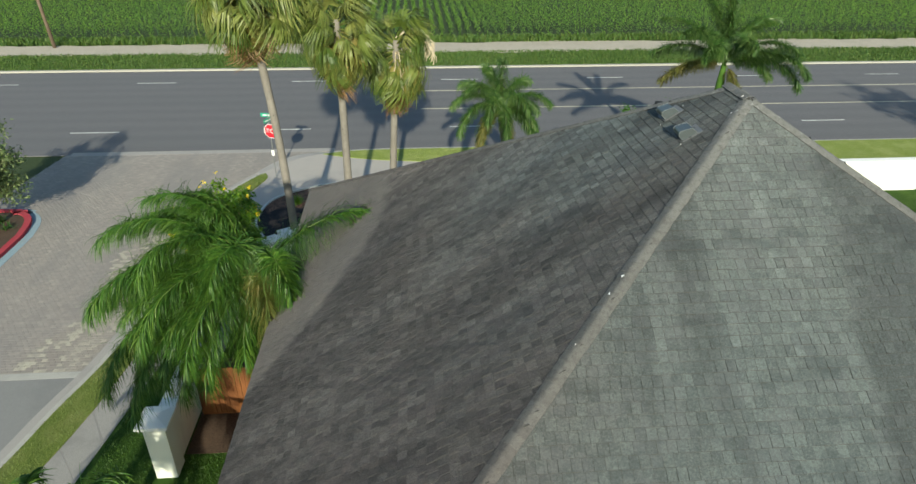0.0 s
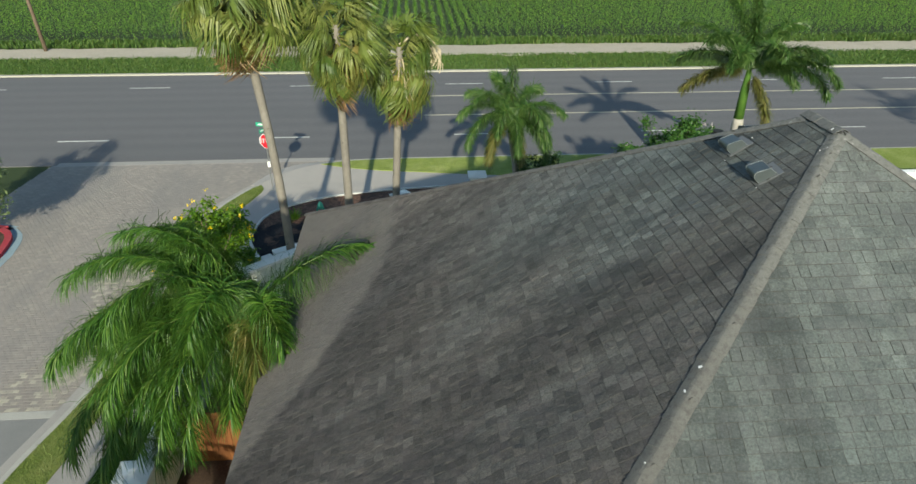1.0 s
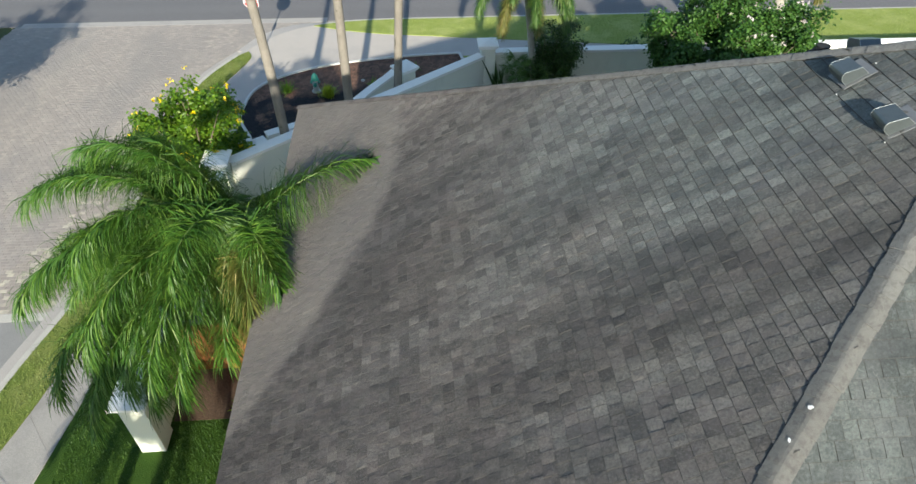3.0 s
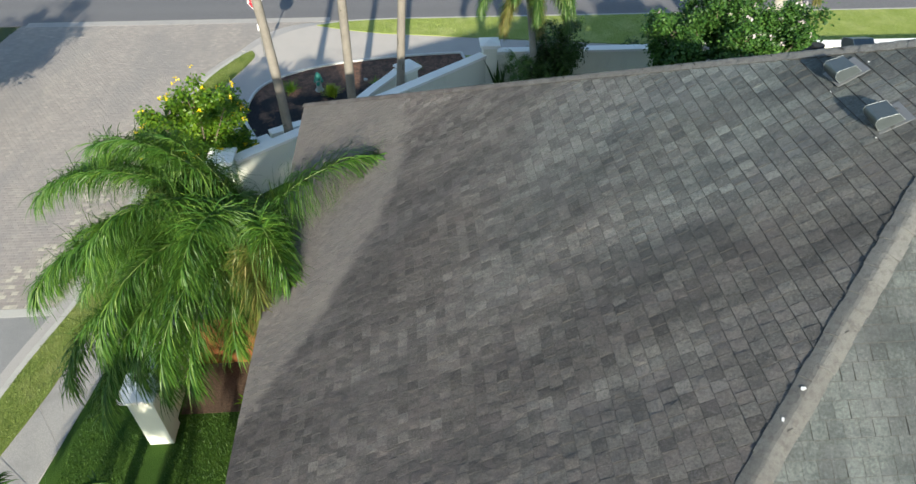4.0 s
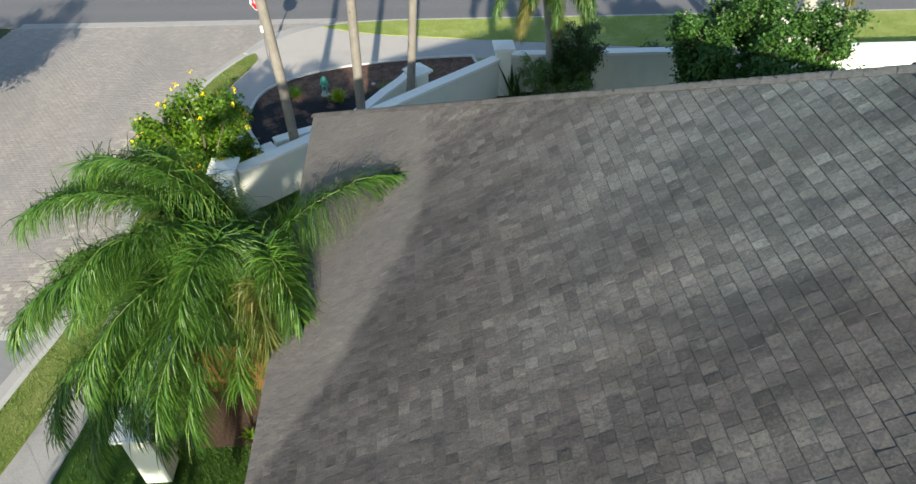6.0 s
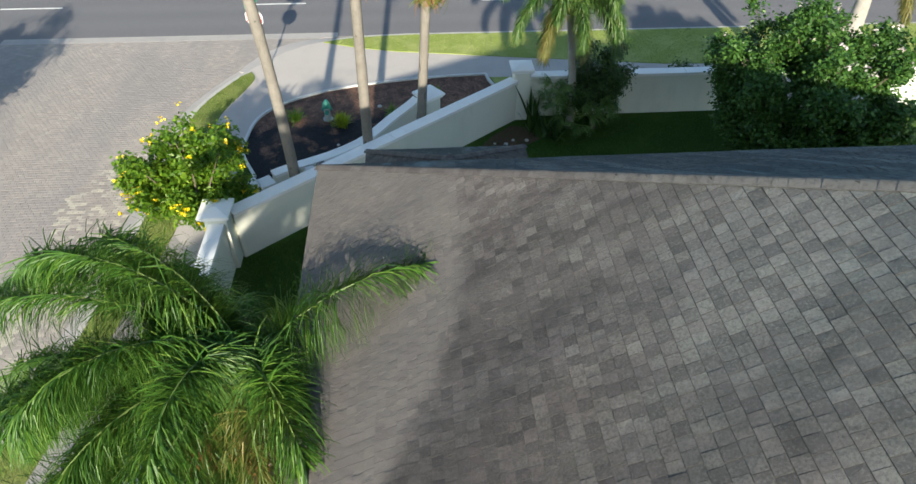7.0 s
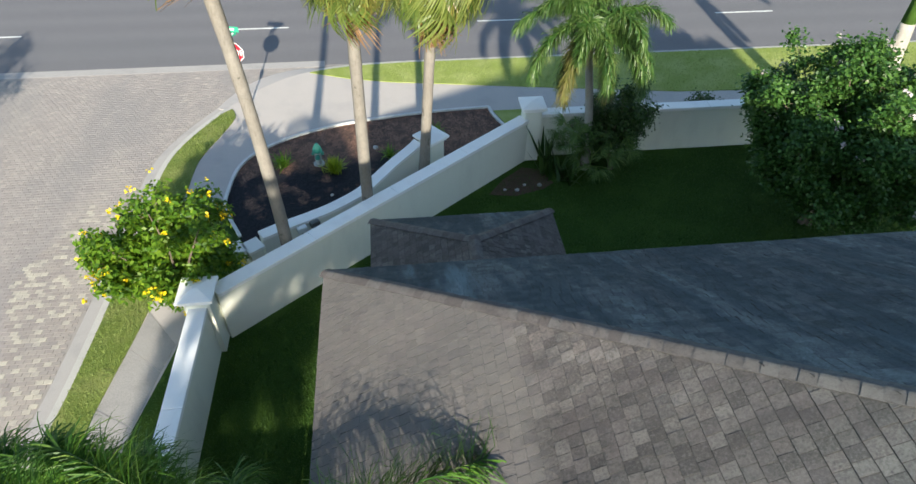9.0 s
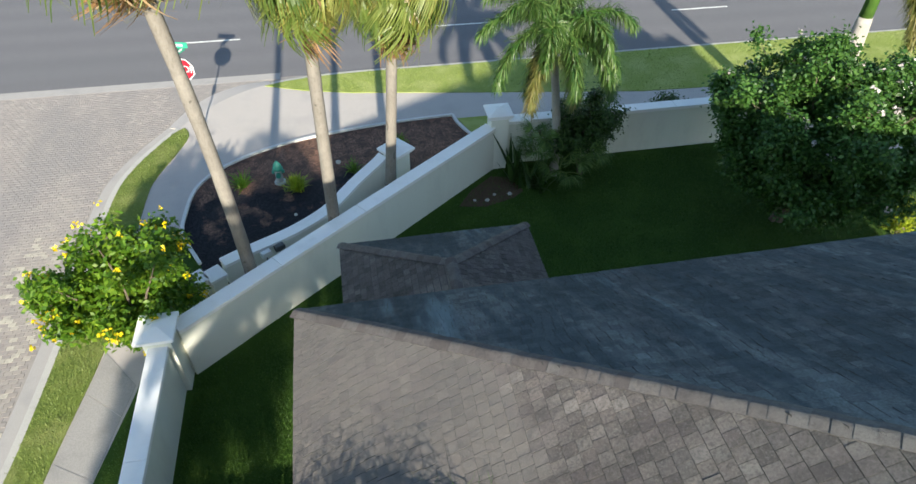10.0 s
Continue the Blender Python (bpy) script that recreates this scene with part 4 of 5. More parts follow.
back = Y1 - W + 0.002
bay_part("wall", Shape().box(BX0 + 0.4, back, 0.02, BX0 + 0.6, BY1 - 0.4, BE - 0.1), "stucco_house")
bay_part("wall", Shape().box(BX1 - 0.6, back, 0.02, BX1 - 0.4, BY1 - 0.4, BE - 0.1), "stucco_house")
bay_part("wall", Shape().box(BX0 + 0.6, BY1 - 0.6, 0.02, BX1 - 0.6, BY1 - 0.4, BE - 0.1), "stucco_house")
bay_roof = bay_part("roof", Shape().add([(BX0 + 0.01, back, BE - DK), (BX1 - 0.01, back, BE - DK), (BX1 - 0.01, BY1 - 0.01, BE - DK), (BX0 + 0.01, BY1 - 0.01, BE - DK), (BXM, back, BZ - DK), (BXM, BYR, BZ - DK)],
                                        [(1, 2, 5, 4), (2, 3, 5), (3, 0, 4, 5), (3, 2, 1, 0), (0, 1, 4)]), "lead")
fas = Shape().box(BX0, BY1 - 0.03, BE - 0.16, BX1, BY1, BE - 0.01).box(BX0, back, BE - 0.16, BX0 + 0.03, BY1 - 0.03, BE - 0.01).box(BX1 - 0.03, back, BE - 0.16, BX1, BY1 - 0.03, BE - 0.01)
bay_part("fascia", fas, "trim")
PITCH_MAIN, HO_MAIN = PITCH, HO
PITCH, HO = BP, BO
for origin, along, inward, length, le, ri, seed in (
        (Vector((BX0, BY1, BE)), Vector((0, -1, 0)), Vector((1, 0, 0)), BY1 - back, 1.0, 0.0, 5),
        (Vector((BX1, BY1, BE)), Vector((-1, 0, 0)), Vector((0, -1, 0)), BX1 - BX0, 1.0, 1.0, 6),
        (Vector((BX1, back, BE)), Vector((0, 1, 0)), Vector((-1, 0, 0)), BY1 - back, 0.0, 1.0, 7)):
    S, _ = shingle_face(origin, along, inward, length, BH, le, ri, None, seed)
    edge_faces(thing("shingles", S.v, S.f, "shingle", parent=bay_roof, kind="stuff").data)
roof_main, roof = roof, bay_roof
for cx in (BX0, BX1):
    cap_run((cx, BY1, BE), (BXM, BYR, BZ), HIP_CAP, 0.035)
cap_run((BXM, BYR + 0.1, BZ), (BXM, back, BZ), RIDGE_CAP, 0.04)
PITCH, HO, roof = PITCH_MAIN, HO_MAIN, roof_main


# ---- roof vents ----
def roof_vent(x, y, turn, far=False):
    """far: on the face towards the road, else on the face towards the street."""
    z = EAVE + PITCH * (Y1 - y if far else x - X0) + 0.02
    ob = empty("roof_vent", x, y, z, "square galvanised steel roof vent with a sloping hood", "roof vent", group="roof vents")
    ob.matrix_basis = Matrix.Translation((x, y, z)) @ pose(0, 0, 0, 0, 0, -90 if far else 0) @ Matrix.Rotation(-math.atan(PITCH), 4, "Y") @ pose(0, 0, 0, 0, 0, turn) @ Matrix.Scale(0.62, 4)
    Shape().box(-0.26, -0.25, 0.0, 0.30, 0.25, 0.012).out("flashing", "lead", parent=ob)
    Shape().box(-0.13, -0.14, 0.012, 0.12, 0.14, 0.12).out("neck", "dark_plastic", parent=ob)
    w, vs = 0.2, []
    prof = [(-0.20, 0.02), (-0.225, 0.07), (-0.24, 0.13), (-0.24, 0.185), (-0.228, 0.225), (-0.20, 0.255), (-0.16, 0.268), (0.11, 0.20), (0.18, 0.02)]
    for y_ in (-w, w):
        vs += [(px, y_, pz) for px, pz in prof]
    k = len(prof)
    fs = [(i, i + 1, k + i + 1, k + i) for i in range(k - 1)] + [tuple(range(k - 1, -1, -1)), tuple(range(k, 2 * k))]
    thing("hood", vs, fs, "galvanised", parent=ob)
    for side in (-1, 1):
        Shape().tube([(px, 0.2 * side, pz + 0.002) for px, pz in prof], [0.003] * k, 5).out("rim", "bright_rim", parent=ob, label="bright folded rim")
    return ob


roof_vent(1.47, 9.18, 3)
roof_vent(1.43, 8.27, -2)

roof_vent(2.05, 9.88, 0, far=True)

boot = empty("vent_pipe", 1.56, 9.93, EAVE + PITCH * (Y1 - 9.93) - 0.02, "short black plumbing pipe with a flared rubber boot", "pipe")
Shape().tube([(0, 0, 0), (0, 0, 0.05), (0, 0, 0.1)], [0.16, 0.11, 0.075], 14).out("boot", "black", parent=boot)
Shape().tube([(0, 0, 0.1), (0, 0, 0.125), (0, 0, 0.13)], [0.07, 0.07, 0.078], 14).out("pipe", "black", parent=boot)


def smear(x, y, r, seed, z=None, material="sign_white", label="dried white splash on the roof shingles"):
    """A thin dried splash on the roof."""
    rnd = random.Random(seed)
    z = EAVE + PITCH * (x - X0) if z is None else z
    pts = [(r * rnd.uniform(0.5, 1.2) * math.cos(k * math.pi / 5), 1.6 * r * rnd.uniform(0.4, 1.2) * math.sin(k * math.pi / 5)) for k in range(10)]
    ob = Shape().prism(pts, 0, 0.006).out("splash", material, label=label, category="splash", group="roof splashes")
    ob.matrix_basis = Matrix.Translation((x, y, z)) @ Matrix.Rotation(-math.atan(PITCH), 4, "Y") @ pose(0, 0, 0, 0, 0, rnd.uniform(0, 180))


for k, (x, y, r, up) in enumerate(((-0.17, 5.9, 0.05, 0.036), (-0.38, 5.71, 0.04, 0.036), (-0.91, 5.16, 0.025, 0.036), (1.66, 9.15, 0.025, 0.035), (1.26, 8.99, 0.02, 0.035), (1.26, 8.09, 0.02, 0.035), (1.95, 8.1, 0.03, 0.062), (2.2, 8.35, 0.04, 0.075))):
    smear(x, y, r * 0.33, 80 + k, EAVE + PITCH * min(x - X0, y - Y0, Y1 - y) + up)


# ---- plants ----
def curve_points(length, lift, bend, n=12, side=0.0):
    """A frond's midrib from the origin along +x: it starts at lift degrees and bends down by bend degrees."""
    pts, x, y, z = [Vector((0, 0, 0))], 0.0, 0.0, 0.0
    for k in range(n):
        t = (k + 0.5) / n
        a, b = radians(lift - bend * t ** 1.4), radians(side * t)
        st = length / n
        x += st * math.cos(a) * math.cos(b)
        y += st * math.cos(a) * math.sin(b)
        z += st * math.sin(a)
        pts.append(Vector((x, y, z)))
    return pts


def feather(length, lift, bend, leaflet, pairs, rnd, hang=0.8, bushy=0.0, side=0.0, width=0.03, rise=0.0):
    """The leaflets and the midrib of a feather palm's frond. rise: how far the leaflets stand up off the midrib before they hang."""
    pts = curve_points(length, lift, bend, 14, side)
    rib = Shape().tube(pts, [0.019 * (1 - 0.9 * k / 14) + 0.002 for k in range(15)], 5)
    V, F = [], []
    for k in range(pairs):
        t = 0.13 + 0.87 * (k + rnd.random() * 0.8) / pairs
        f = min(t, 0.999) * 14
        i = int(f)
        p = pts[i].lerp(pts[i + 1], f - i)
        d = (pts[i + 1] - pts[i]).normalized()
        lat = d.cross(Vector((0, 0, 1))).normalized()
        nrm = lat.cross(d)
        size = leaflet * (0.55 + 0.45 * math.sin(math.pi * min(1, 0.18 + t * 0.72))) * rnd.uniform(0.65, 1.2)
        for sgn in (-1, 1):
            roll = rise + rnd.uniform(-0.6, 0.6) + bushy * rnd.uniform(-1.4, 1.4)
            out = (lat * sgn * math.cos(roll) + nrm * math.sin(roll) + d * rnd.uniform(-0.1, 1.1)).normalized()
            limp, kink = hang * rnd.uniform(0.45, 1.55), rnd.choice((0, 0, 0, 1))
            w = d.cross(out).normalized().cross(out).normalized() * (width * rnd.uniform(0.8, 1.2) * 0.5)
            wside = out.cross(w).normalized() * w.length
            q, o, nseg = p.copy(), len(V), 4
            for sgm in range(nseg + 1):
                u = sgm / nseg
                taper = (1 - u ** 2) * (0.6 + 0.8 * min(u * 3, 1) * 0.5) + 0.04
                V.append(tuple(q - wside * taper))
                V.append(tuple(q + wside * taper))
                out = (out + Vector((0, 0, -1)) * (limp * 0.42 * (0.4 + u) + (0.9 if kink and sgm == 2 else 0.0))).normalized()
                q = q + out * (size / nseg)
            F += [(o + 2 * j, o + 2 * j + 1, o + 2 * j + 3, o + 2 * j + 2) for j in range(nseg)]
    return V, F, rib


def feather_palm(name, x, y, z, label, trunk, fronds, seed, mats, leaflet, pairs, hang, bushy=0.0, width=0.03, shaft=None, rise=0.0):
    """trunk: points from the base, relative to it, with radii; fronds: heading, lift, bend, length, side bend and whether it is old."""
    rnd = random.Random(seed)
    ob = empty(name, x, y, z, label, "palm tree")
    pts, radii, mat = trunk
    Shape().tube(smooth_line(pts, 4), list(np.interp(np.linspace(0, 1, (len(pts) - 1) * 4 + 1), np.linspace(0, 1, len(radii)), radii)), 12).out("trunk", mat, parent=ob, smooth=True)
    top = Vector(pts[-1])
    if shaft:
        Shape().tube([top, top + Vector((0, 0, shaft * 0.5)), top + Vector((0, 0, shaft))], [radii[-1] * 0.95, radii[-1] * 0.8, 0.06], 12).out("crownshaft", "green_shaft", parent=ob, smooth=True)
        top = top + Vector((0, 0, shaft * 0.85))
    for heading, lift, bend, length, *rest in fronds:
        side, old, k = (tuple(rest) + (0, 0, 1.0)[len(rest):])
        V, F, rib = feather(length, lift, bend, leaflet * k, int(pairs * k), rnd, hang, bushy, side, width, rise)
        m = Matrix.Translation(top) @ pose(0, 0, 0, 0, 0, heading)
        fr = thing("frond", V, F, mats[1] if old else mats[0], parent=ob, m=m, label="yellowing drooping frond" if old else "")
        thing("midrib", rib.v, rib.f, "rachis", parent=fr)
    return ob


# fronds: heading, lift, bend, length, then side bend, whether it is old, and its leaflets' growth
RISING = [(14.5, 47, 66, 3.35, 0, 0, 1.25), (132, 50, 112, 2.6, 6), (146, 54, 106, 3.0), (150, 46, 92, 4.0, 6), (160, 38, 80, 4.3, -4),
          (172, 50, 96, 4.3, 6), (200, 38, 96, 4.2, 6), (222, 36, 116, 3.9, 8), (282, 36, 130, 2.9, 8, 1), (312, 30, 132, 2.6, 6),
          (205, 64, 122, 3.3, 10), (218, 70, 116, 3.3, -6), (168, 76, 104, 3.5), (150, 80, 108, 3.0), (300, 60, 132, 2.6),
          (250, 72, 125, 2.8, 8)]
HANGING = [(140, 26, 95, 2.6, 6), (142, 4, 80, 2.2), (186, 20, 72, 4.1), (298, 12, 105, 2.9, 0, 1), (330, 8, 95, 2.2), (212, 10, 86, 4.7),
           (224, 4, 80, 4.5, 4), (208, -2, 72, 4.0), (231, 12, 94, 3.7), (262, -4, 80, 2.4), (252, 10, 84, 3.3), (240, 2, 74, 3.5), (246, 24, 96, 3.4), (190, -4, 76, 3.1, -8), (165, 2, 84, 2.9, 6),
           (288, -18, 66, 2.5, 0, 1), (315, -14, 70, 2.1), (110, 10, 90, 2.3), (120, -14, 62, 2.2), (176, -8, 64, 3.2), 
           (180, 8, 56, 3.5), (175, 4, 52, 3.5), (186, 3, 50, 3.6), (180, 12, 50, 3.6), (188, 14, 52, 3.8), (176, 20, 60, 3.6), (180, -12, 52, 3.4), (188, -6, 62, 3.5), (20, -62, 22, 1.8), (340, -62, 22, 1.8)]
feather_palm("queen_palm", -6.7, 12.75, LAWN_Z, "feathery green palm with long drooping fronds beside the roof",
             ([(0, 0, 0), (0.02, -0.05, 1.5), (0.05, -0.15, 3.5), (0.25, -0.4, 6.0)], [0.24, 0.18, 0.16, 0.15], "palm_bark"),
             RISING + HANGING, 3, ("queen", "queen_old"), 0.80, 430, 2.1, 0.42, 0.018, rise=0.22)
# an unseen palm, added so that its shadow dapples the west wall and lawn
feather_palm("queen_palm", -9.5, 2.2, LAWN_Z, "unseen feathery palm south of the fence, added to shade the wall",
             ([(0, 0, 0), (0, 0.02, 2.6), (0.05, 0.05, 7.2)], [0.2, 0.16, 0.14], "palm_bark"),
             [(h, 28 + 30 * (h % 2), 105, 2.4, 5) for h in range(5, 360, 19)], 9, ("queen", "queen_old"), 0.7, 150, 1.1, 0.4, 0.045)
feather_palm("queen_palm", -10.2, 7.2, LAWN_Z, "small feathery palm outside the garden wall",
             ([(0, 0, 0), (0, 0.02, 1.0), (0.05, 0.05, 2.6)], [0.18, 0.14, 0.12], "palm_bark"),
             [(h, 30 + 25 * (h % 2), 100, 2.4, 5, 0) for h in range(5, 360, 27)], 8, ("queen", "queen_old"), 0.6, 100, 1.1, 0.4, 0.04)

FOX = [(178, 38, 96, 2.5), (212, 22, 108, 2.9), (272, 12, 100, 2.6, 0, 0), (318, 18, 106, 2.5), (352, 40, 92, 2.5), (40, 56, 80, 2.2), (112, 66, 60, 2.2),
       (148, 50, 82, 2.4), (85, 86, 14, 2.0), (245, 40, 116, 2.3), (300, 50, 112, 2.3), (18, 24, 96, 2.2), (228, -8, 78, 2.2), (335, -4, 82, 2.2), (200, 66, 100, 2.2),
       (285, -30, 55, 2.2, 0, 1), (238, 4, 92, 2.9, 0, 1), (310, 0, 86, 2.8)]
feather_palm("foxtail_palm", 1.75, 27.35, LAWN_Z, "short bushy palm with pale trunk in the walled yard",
             ([(0, 0, 0), (-0.08, 0, 1.5), (-0.28, -0.05, 3.0), (-0.55, -0.15, 4.5)], [0.17, 0.14, 0.13, 0.12], "pale_bark"),
             FOX, 4, ("foxtail", "foxtail_old"), 0.56, 380, 1.5, 0.9, 0.032, shaft=0.9)
TALL = [(354, 16, 84, 4.2), (340, 30, 90, 4.0), (178, 34, 66, 3.6), (192, 8, 46, 3.3, 0, 1), (290, -40, 40, 3.0, 0, 1), (150, 56, 66, 3.7), (104, 72, 44, 3.6), (62, 66, 56, 3.7),
        (28, 56, 74, 3.9), (330, 50, 92, 3.4), (228, 50, 92, 3.3), (80, 84, 24, 3.0), (205, 60, 80, 3.5), (12, 10, 70, 3.0), (270, 62, 90, 3.0)]
feather_palm("foxtail_palm", 11.5, 27.4, LAWN_Z, "tall palm with smooth pale trunk and green crownshaft",
             ([(0, 0, 0), (-0.03, 0, 1.8), (-0.1, 0, 3.6), (-0.2, -0.05, 4.9)], [0.28, 0.29, 0.29, 0.22], "pale_bark"),
             TALL, 5, ("foxtail", "foxtail_old"), 0.52, 460, 0.9, 1.3, 0.04, shaft=2.5)


def fan_leaf(seed, material, blade=0.95, stalk=0.9, droop=0.7, fold=0.35):
    """A fan palm's leaf: the stalk along +x, then a folded, split fan whose tips hang."""
    rnd = random.Random(seed)
    n, V, F = 54, [], []
    limp = rnd.uniform(0.8, 1.5)
    base = Vector((stalk, 0, -0.10 * stalk))
    for k in range(n):
        a = radians(-118 + 236 * (k + 0.5) / n + rnd.uniform(-2, 2))
        L = blade * (0.72 + 0.28 * math.cos(a * 0.75)) * rnd.uniform(0.62, 1.2)
        out = Vector((math.cos(a), math.sin(a), 0.10 * math.cos(a) - 0.05 - fold * abs(math.sin(a)) + (0.02 if k % 2 else -0.02)))
        out.normalize()
        lat = Vector((-math.sin(a), math.cos(a), 0.15 if k % 2 else -0.15)).normalized()
        q, o, seg = base.copy(), len(V), 5
        for j in range(seg + 1):
            u = j / seg
            hw = blade * 0.019 * (u * 1.7 if u < 0.5 else 0.85 * (2 - 2 * u) ** 1.6) + 0.004
            V += [tuple(q - lat * hw), tuple(q + lat * hw)]
            if u > 0.3:
                out = (out + Vector((0, 0, -1)) * droop * limp * (u - 0.1) * rnd.uniform(0.3, 2.3)).normalized()
            q = q + out * (L / seg)
        F += [(o + 2 * j, o + 2 * j + 1, o + 2 * j + 3, o + 2 * j + 2) for j in range(seg)]
    st = Shape().tube([(0, 0, 0), (stalk * 0.5, 0, -0.01), tuple(base)], [0.028, 0.02, 0.014], 4)
    return mesh_of("fan_frond", V + st.v, F + [tuple(len(V) + i for i in f) for f in st.f], material)


FANS = {"fan_dark": [fan_leaf(s, "dark_fan", 0.8, 0.8, 0.8) for s in (21, 22, 23)], "fan": [fan_leaf(s, "fan", 0.92, 0.8, d, f) for s, d, f in ((1, 2.0, 0.5), (2, 3.0, 0.7), (3, 2.4, 0.6), (11, 1.6, 0.4), (12, 3.4, 0.9))],
        "fan_yellow": [fan_leaf(s, "fan_yellow", 0.9, 0.75, d, f) for s, d, f in ((4, 2.6, 0.8), (5, 3.4, 1.0), (6, 3.0, 0.7))],
        "fan_dead": [fan_leaf(s, "fan_dead", 0.8, 0.6, 2.6, 1.3) for s in (7, 8, 9)]}


def fan_palm(x, y, lean, height, crown, seed, label, curve=0.0, dead=10, yellow=16, green=40, size=1.0, skirt=0.0, low=-42, flare=-46):
    """height: where the hanging leaves begin; crown: from there to the growing point."""
    rnd = random.Random(seed)
    ob = empty("fan_palm", x, y, LAWN_Z, label, "palm tree", group="fan palms by the wall")
    total = height + crown
    pts, rad = [], []
    for k in range(25):
        t = k / 24
        z = total * t
        pts.append((lean[0] * z + curve * math.sin(math.pi * t), lean[1] * z, z))
        rad.append(0.17 + 0.09 * math.exp(-z / 0.5) - 0.035 * t + rnd.uniform(-0.006, 0.006))
    Shape().tube(pts, rad, 14).out("trunk", "palm_bark", parent=ob, smooth=True)
    for kind, count, lo, hi, e0, e1 in (("fan_dead", dead, skirt, 0.5, -84, flare), ("fan_yellow", yellow, 0.30, 0.75, -70, -25), ("fan", green, 0.55, 1.0, low, 62)):
        for k in range(count):
            t = (k + rnd.random()) / count
            z = height + crown * (lo + (hi - lo) * t)
            base = Vector((lean[0] * z, lean[1] * z, z))
            az, el = k * 137.5 + rnd.uniform(-25, 25), e0 + (e1 - e0) * t + rnd.uniform(-8, 8)
            fr = new("frond", rnd.choice(FANS[kind]))
            fr.parent = ob
            fr.matrix_basis = Matrix.Translation(base) @ pose(0, 0, 0, 0, 0, az) @ pose(0, 0, 0, 0, -el, 0) @ pose(0, 0, 0, rnd.uniform(-45, 45), 0, 0) @ Matrix.Scale(size * {"fan_dead": 0.92, "fan_yellow": 0.9, "fan": 1.0}[kind] * rnd.uniform(0.72, 1.2), 4)
            if kind != "fan":
                tagged(fr, "dead brown hanging leaf" if kind == "fan_dead" else "yellowing drooping leaf")
    return ob


fan_palm(-7.8, 22.94, (-0.060, -0.03), 9.8, 1.6, 11, "tall leaning fan palm with a skirt of dead brown leaves", curve=0.20, dead=30, yellow=12, green=46, size=1.55, skirt=0.08, low=-50, flare=-36)
fan_palm(-5.65, 24.6, (0.02, -0.115), 8.1, 1.6, 12, "tall fan palm with yellow-green drooping leaves", dead=12, yellow=36, green=52, size=1.2, low=-56)
seedy = fan_palm(-3.92, 26.5, (0.062, -0.03), 6.35, 2.0, 13, "fan palm with yellowing leaves and pale seed stalks", dead=18, yellow=40, green=48, size=1.22, low=-56)


# pale seed stalks hanging out of the crown
for k, (az, reach, drop) in enumerate(((5, 1.5, 0.5), (15, 1.35, 0.9), (200, 0.9, 1.1), (285, 0.8, 1.3), (-12, 1.6, 0.9), (265, 0.7, 1.6))):
    c, s_ = math.cos(radians(az)), math.sin(radians(az))
    top = Vector((0.52, -0.25, 8.45 if c > 0.5 else 7.7))
    pts = [top + Vector((c * reach * u, s_ * reach * u, 0.45 * math.sin(2.4 * u) - drop * u ** 3)) for u in (0, 0.25, 0.5, 0.75, 0.9, 1.0)]
    S = Shape().tube(pts, [0.03, 0.026, 0.022, 0.02, 0.016, 0.012], 5)
    rnd = random.Random(300 + k)
    for j in range(26):
        p = pts[-1].lerp(pts[-3], rnd.random())
        q = p + Vector((rnd.gauss(0, 0.09), rnd.gauss(0, 0.09), -rnd.uniform(0.15, 0.55)))
        S.tube([p, p.lerp(q, 0.5) + Vector((c * 0.05, s_ * 0.05, 0.04)), q], [0.012, 0.02, 0.012], 4)
    S.out("seed_stalk", "seed", parent=seedy, label="pale cream hanging seed stalk")


def leafy(rnd, clumps, per, leaf_len, leaf_w, spread):
    """Leaves gathered in clumps: each a bent pair of quads."""
    n = len(clumps) * per
    g = np.random.default_rng(rnd.randrange(1 << 30))
    c = np.repeat(np.array(clumps), per, 0) + g.normal(0, spread, (n, 3))
    a = g.normal(0, 1, (n, 3))
    a[:, 2] = a[:, 2] * 0.5 - 0.15
    a /= np.linalg.norm(a, axis=1)[:, None]
    b = np.cross(a, g.normal(0, 1, (n, 3)) + [0, 0, 1.5])
    b /= np.linalg.norm(b, axis=1)[:, None] + 1e-6
    L = (leaf_len * g.uniform(0.7, 1.3, n))[:, None]
    w = (leaf_w * g.uniform(0.8, 1.2, n))[:, None] * 0.5
    mid, tip = c + a * L * 0.5, c + a * L + [0, 0, -0.15] * L
    v = np.stack([c, mid - b * w, tip, mid + b * w], 1).reshape(-1, 3)
    f = np.arange(4 * n).reshape(-1, 4)
    return v, f


def fast_mesh(name, v, f, material):
    me = bpy.data.meshes.new(name)
    k = f.shape[1]
    me.vertices.add(len(v))
    me.vertices.foreach_set("co", np.asarray(v, np.float32).ravel())
    me.loops.add(f.size)
    me.loops.foreach_set("vertex_index", f.astype(np.int32).ravel())
    me.polygons.add(len(f))
    me.polygons.foreach_set("loop_start", np.arange(0, f.size, k, dtype=np.int32))
    me.polygons.foreach_set("loop_total", np.full(len(f), k, np.int32))
    me.update(calc_edges=True)
    me.materials.append(M[material])
    return me


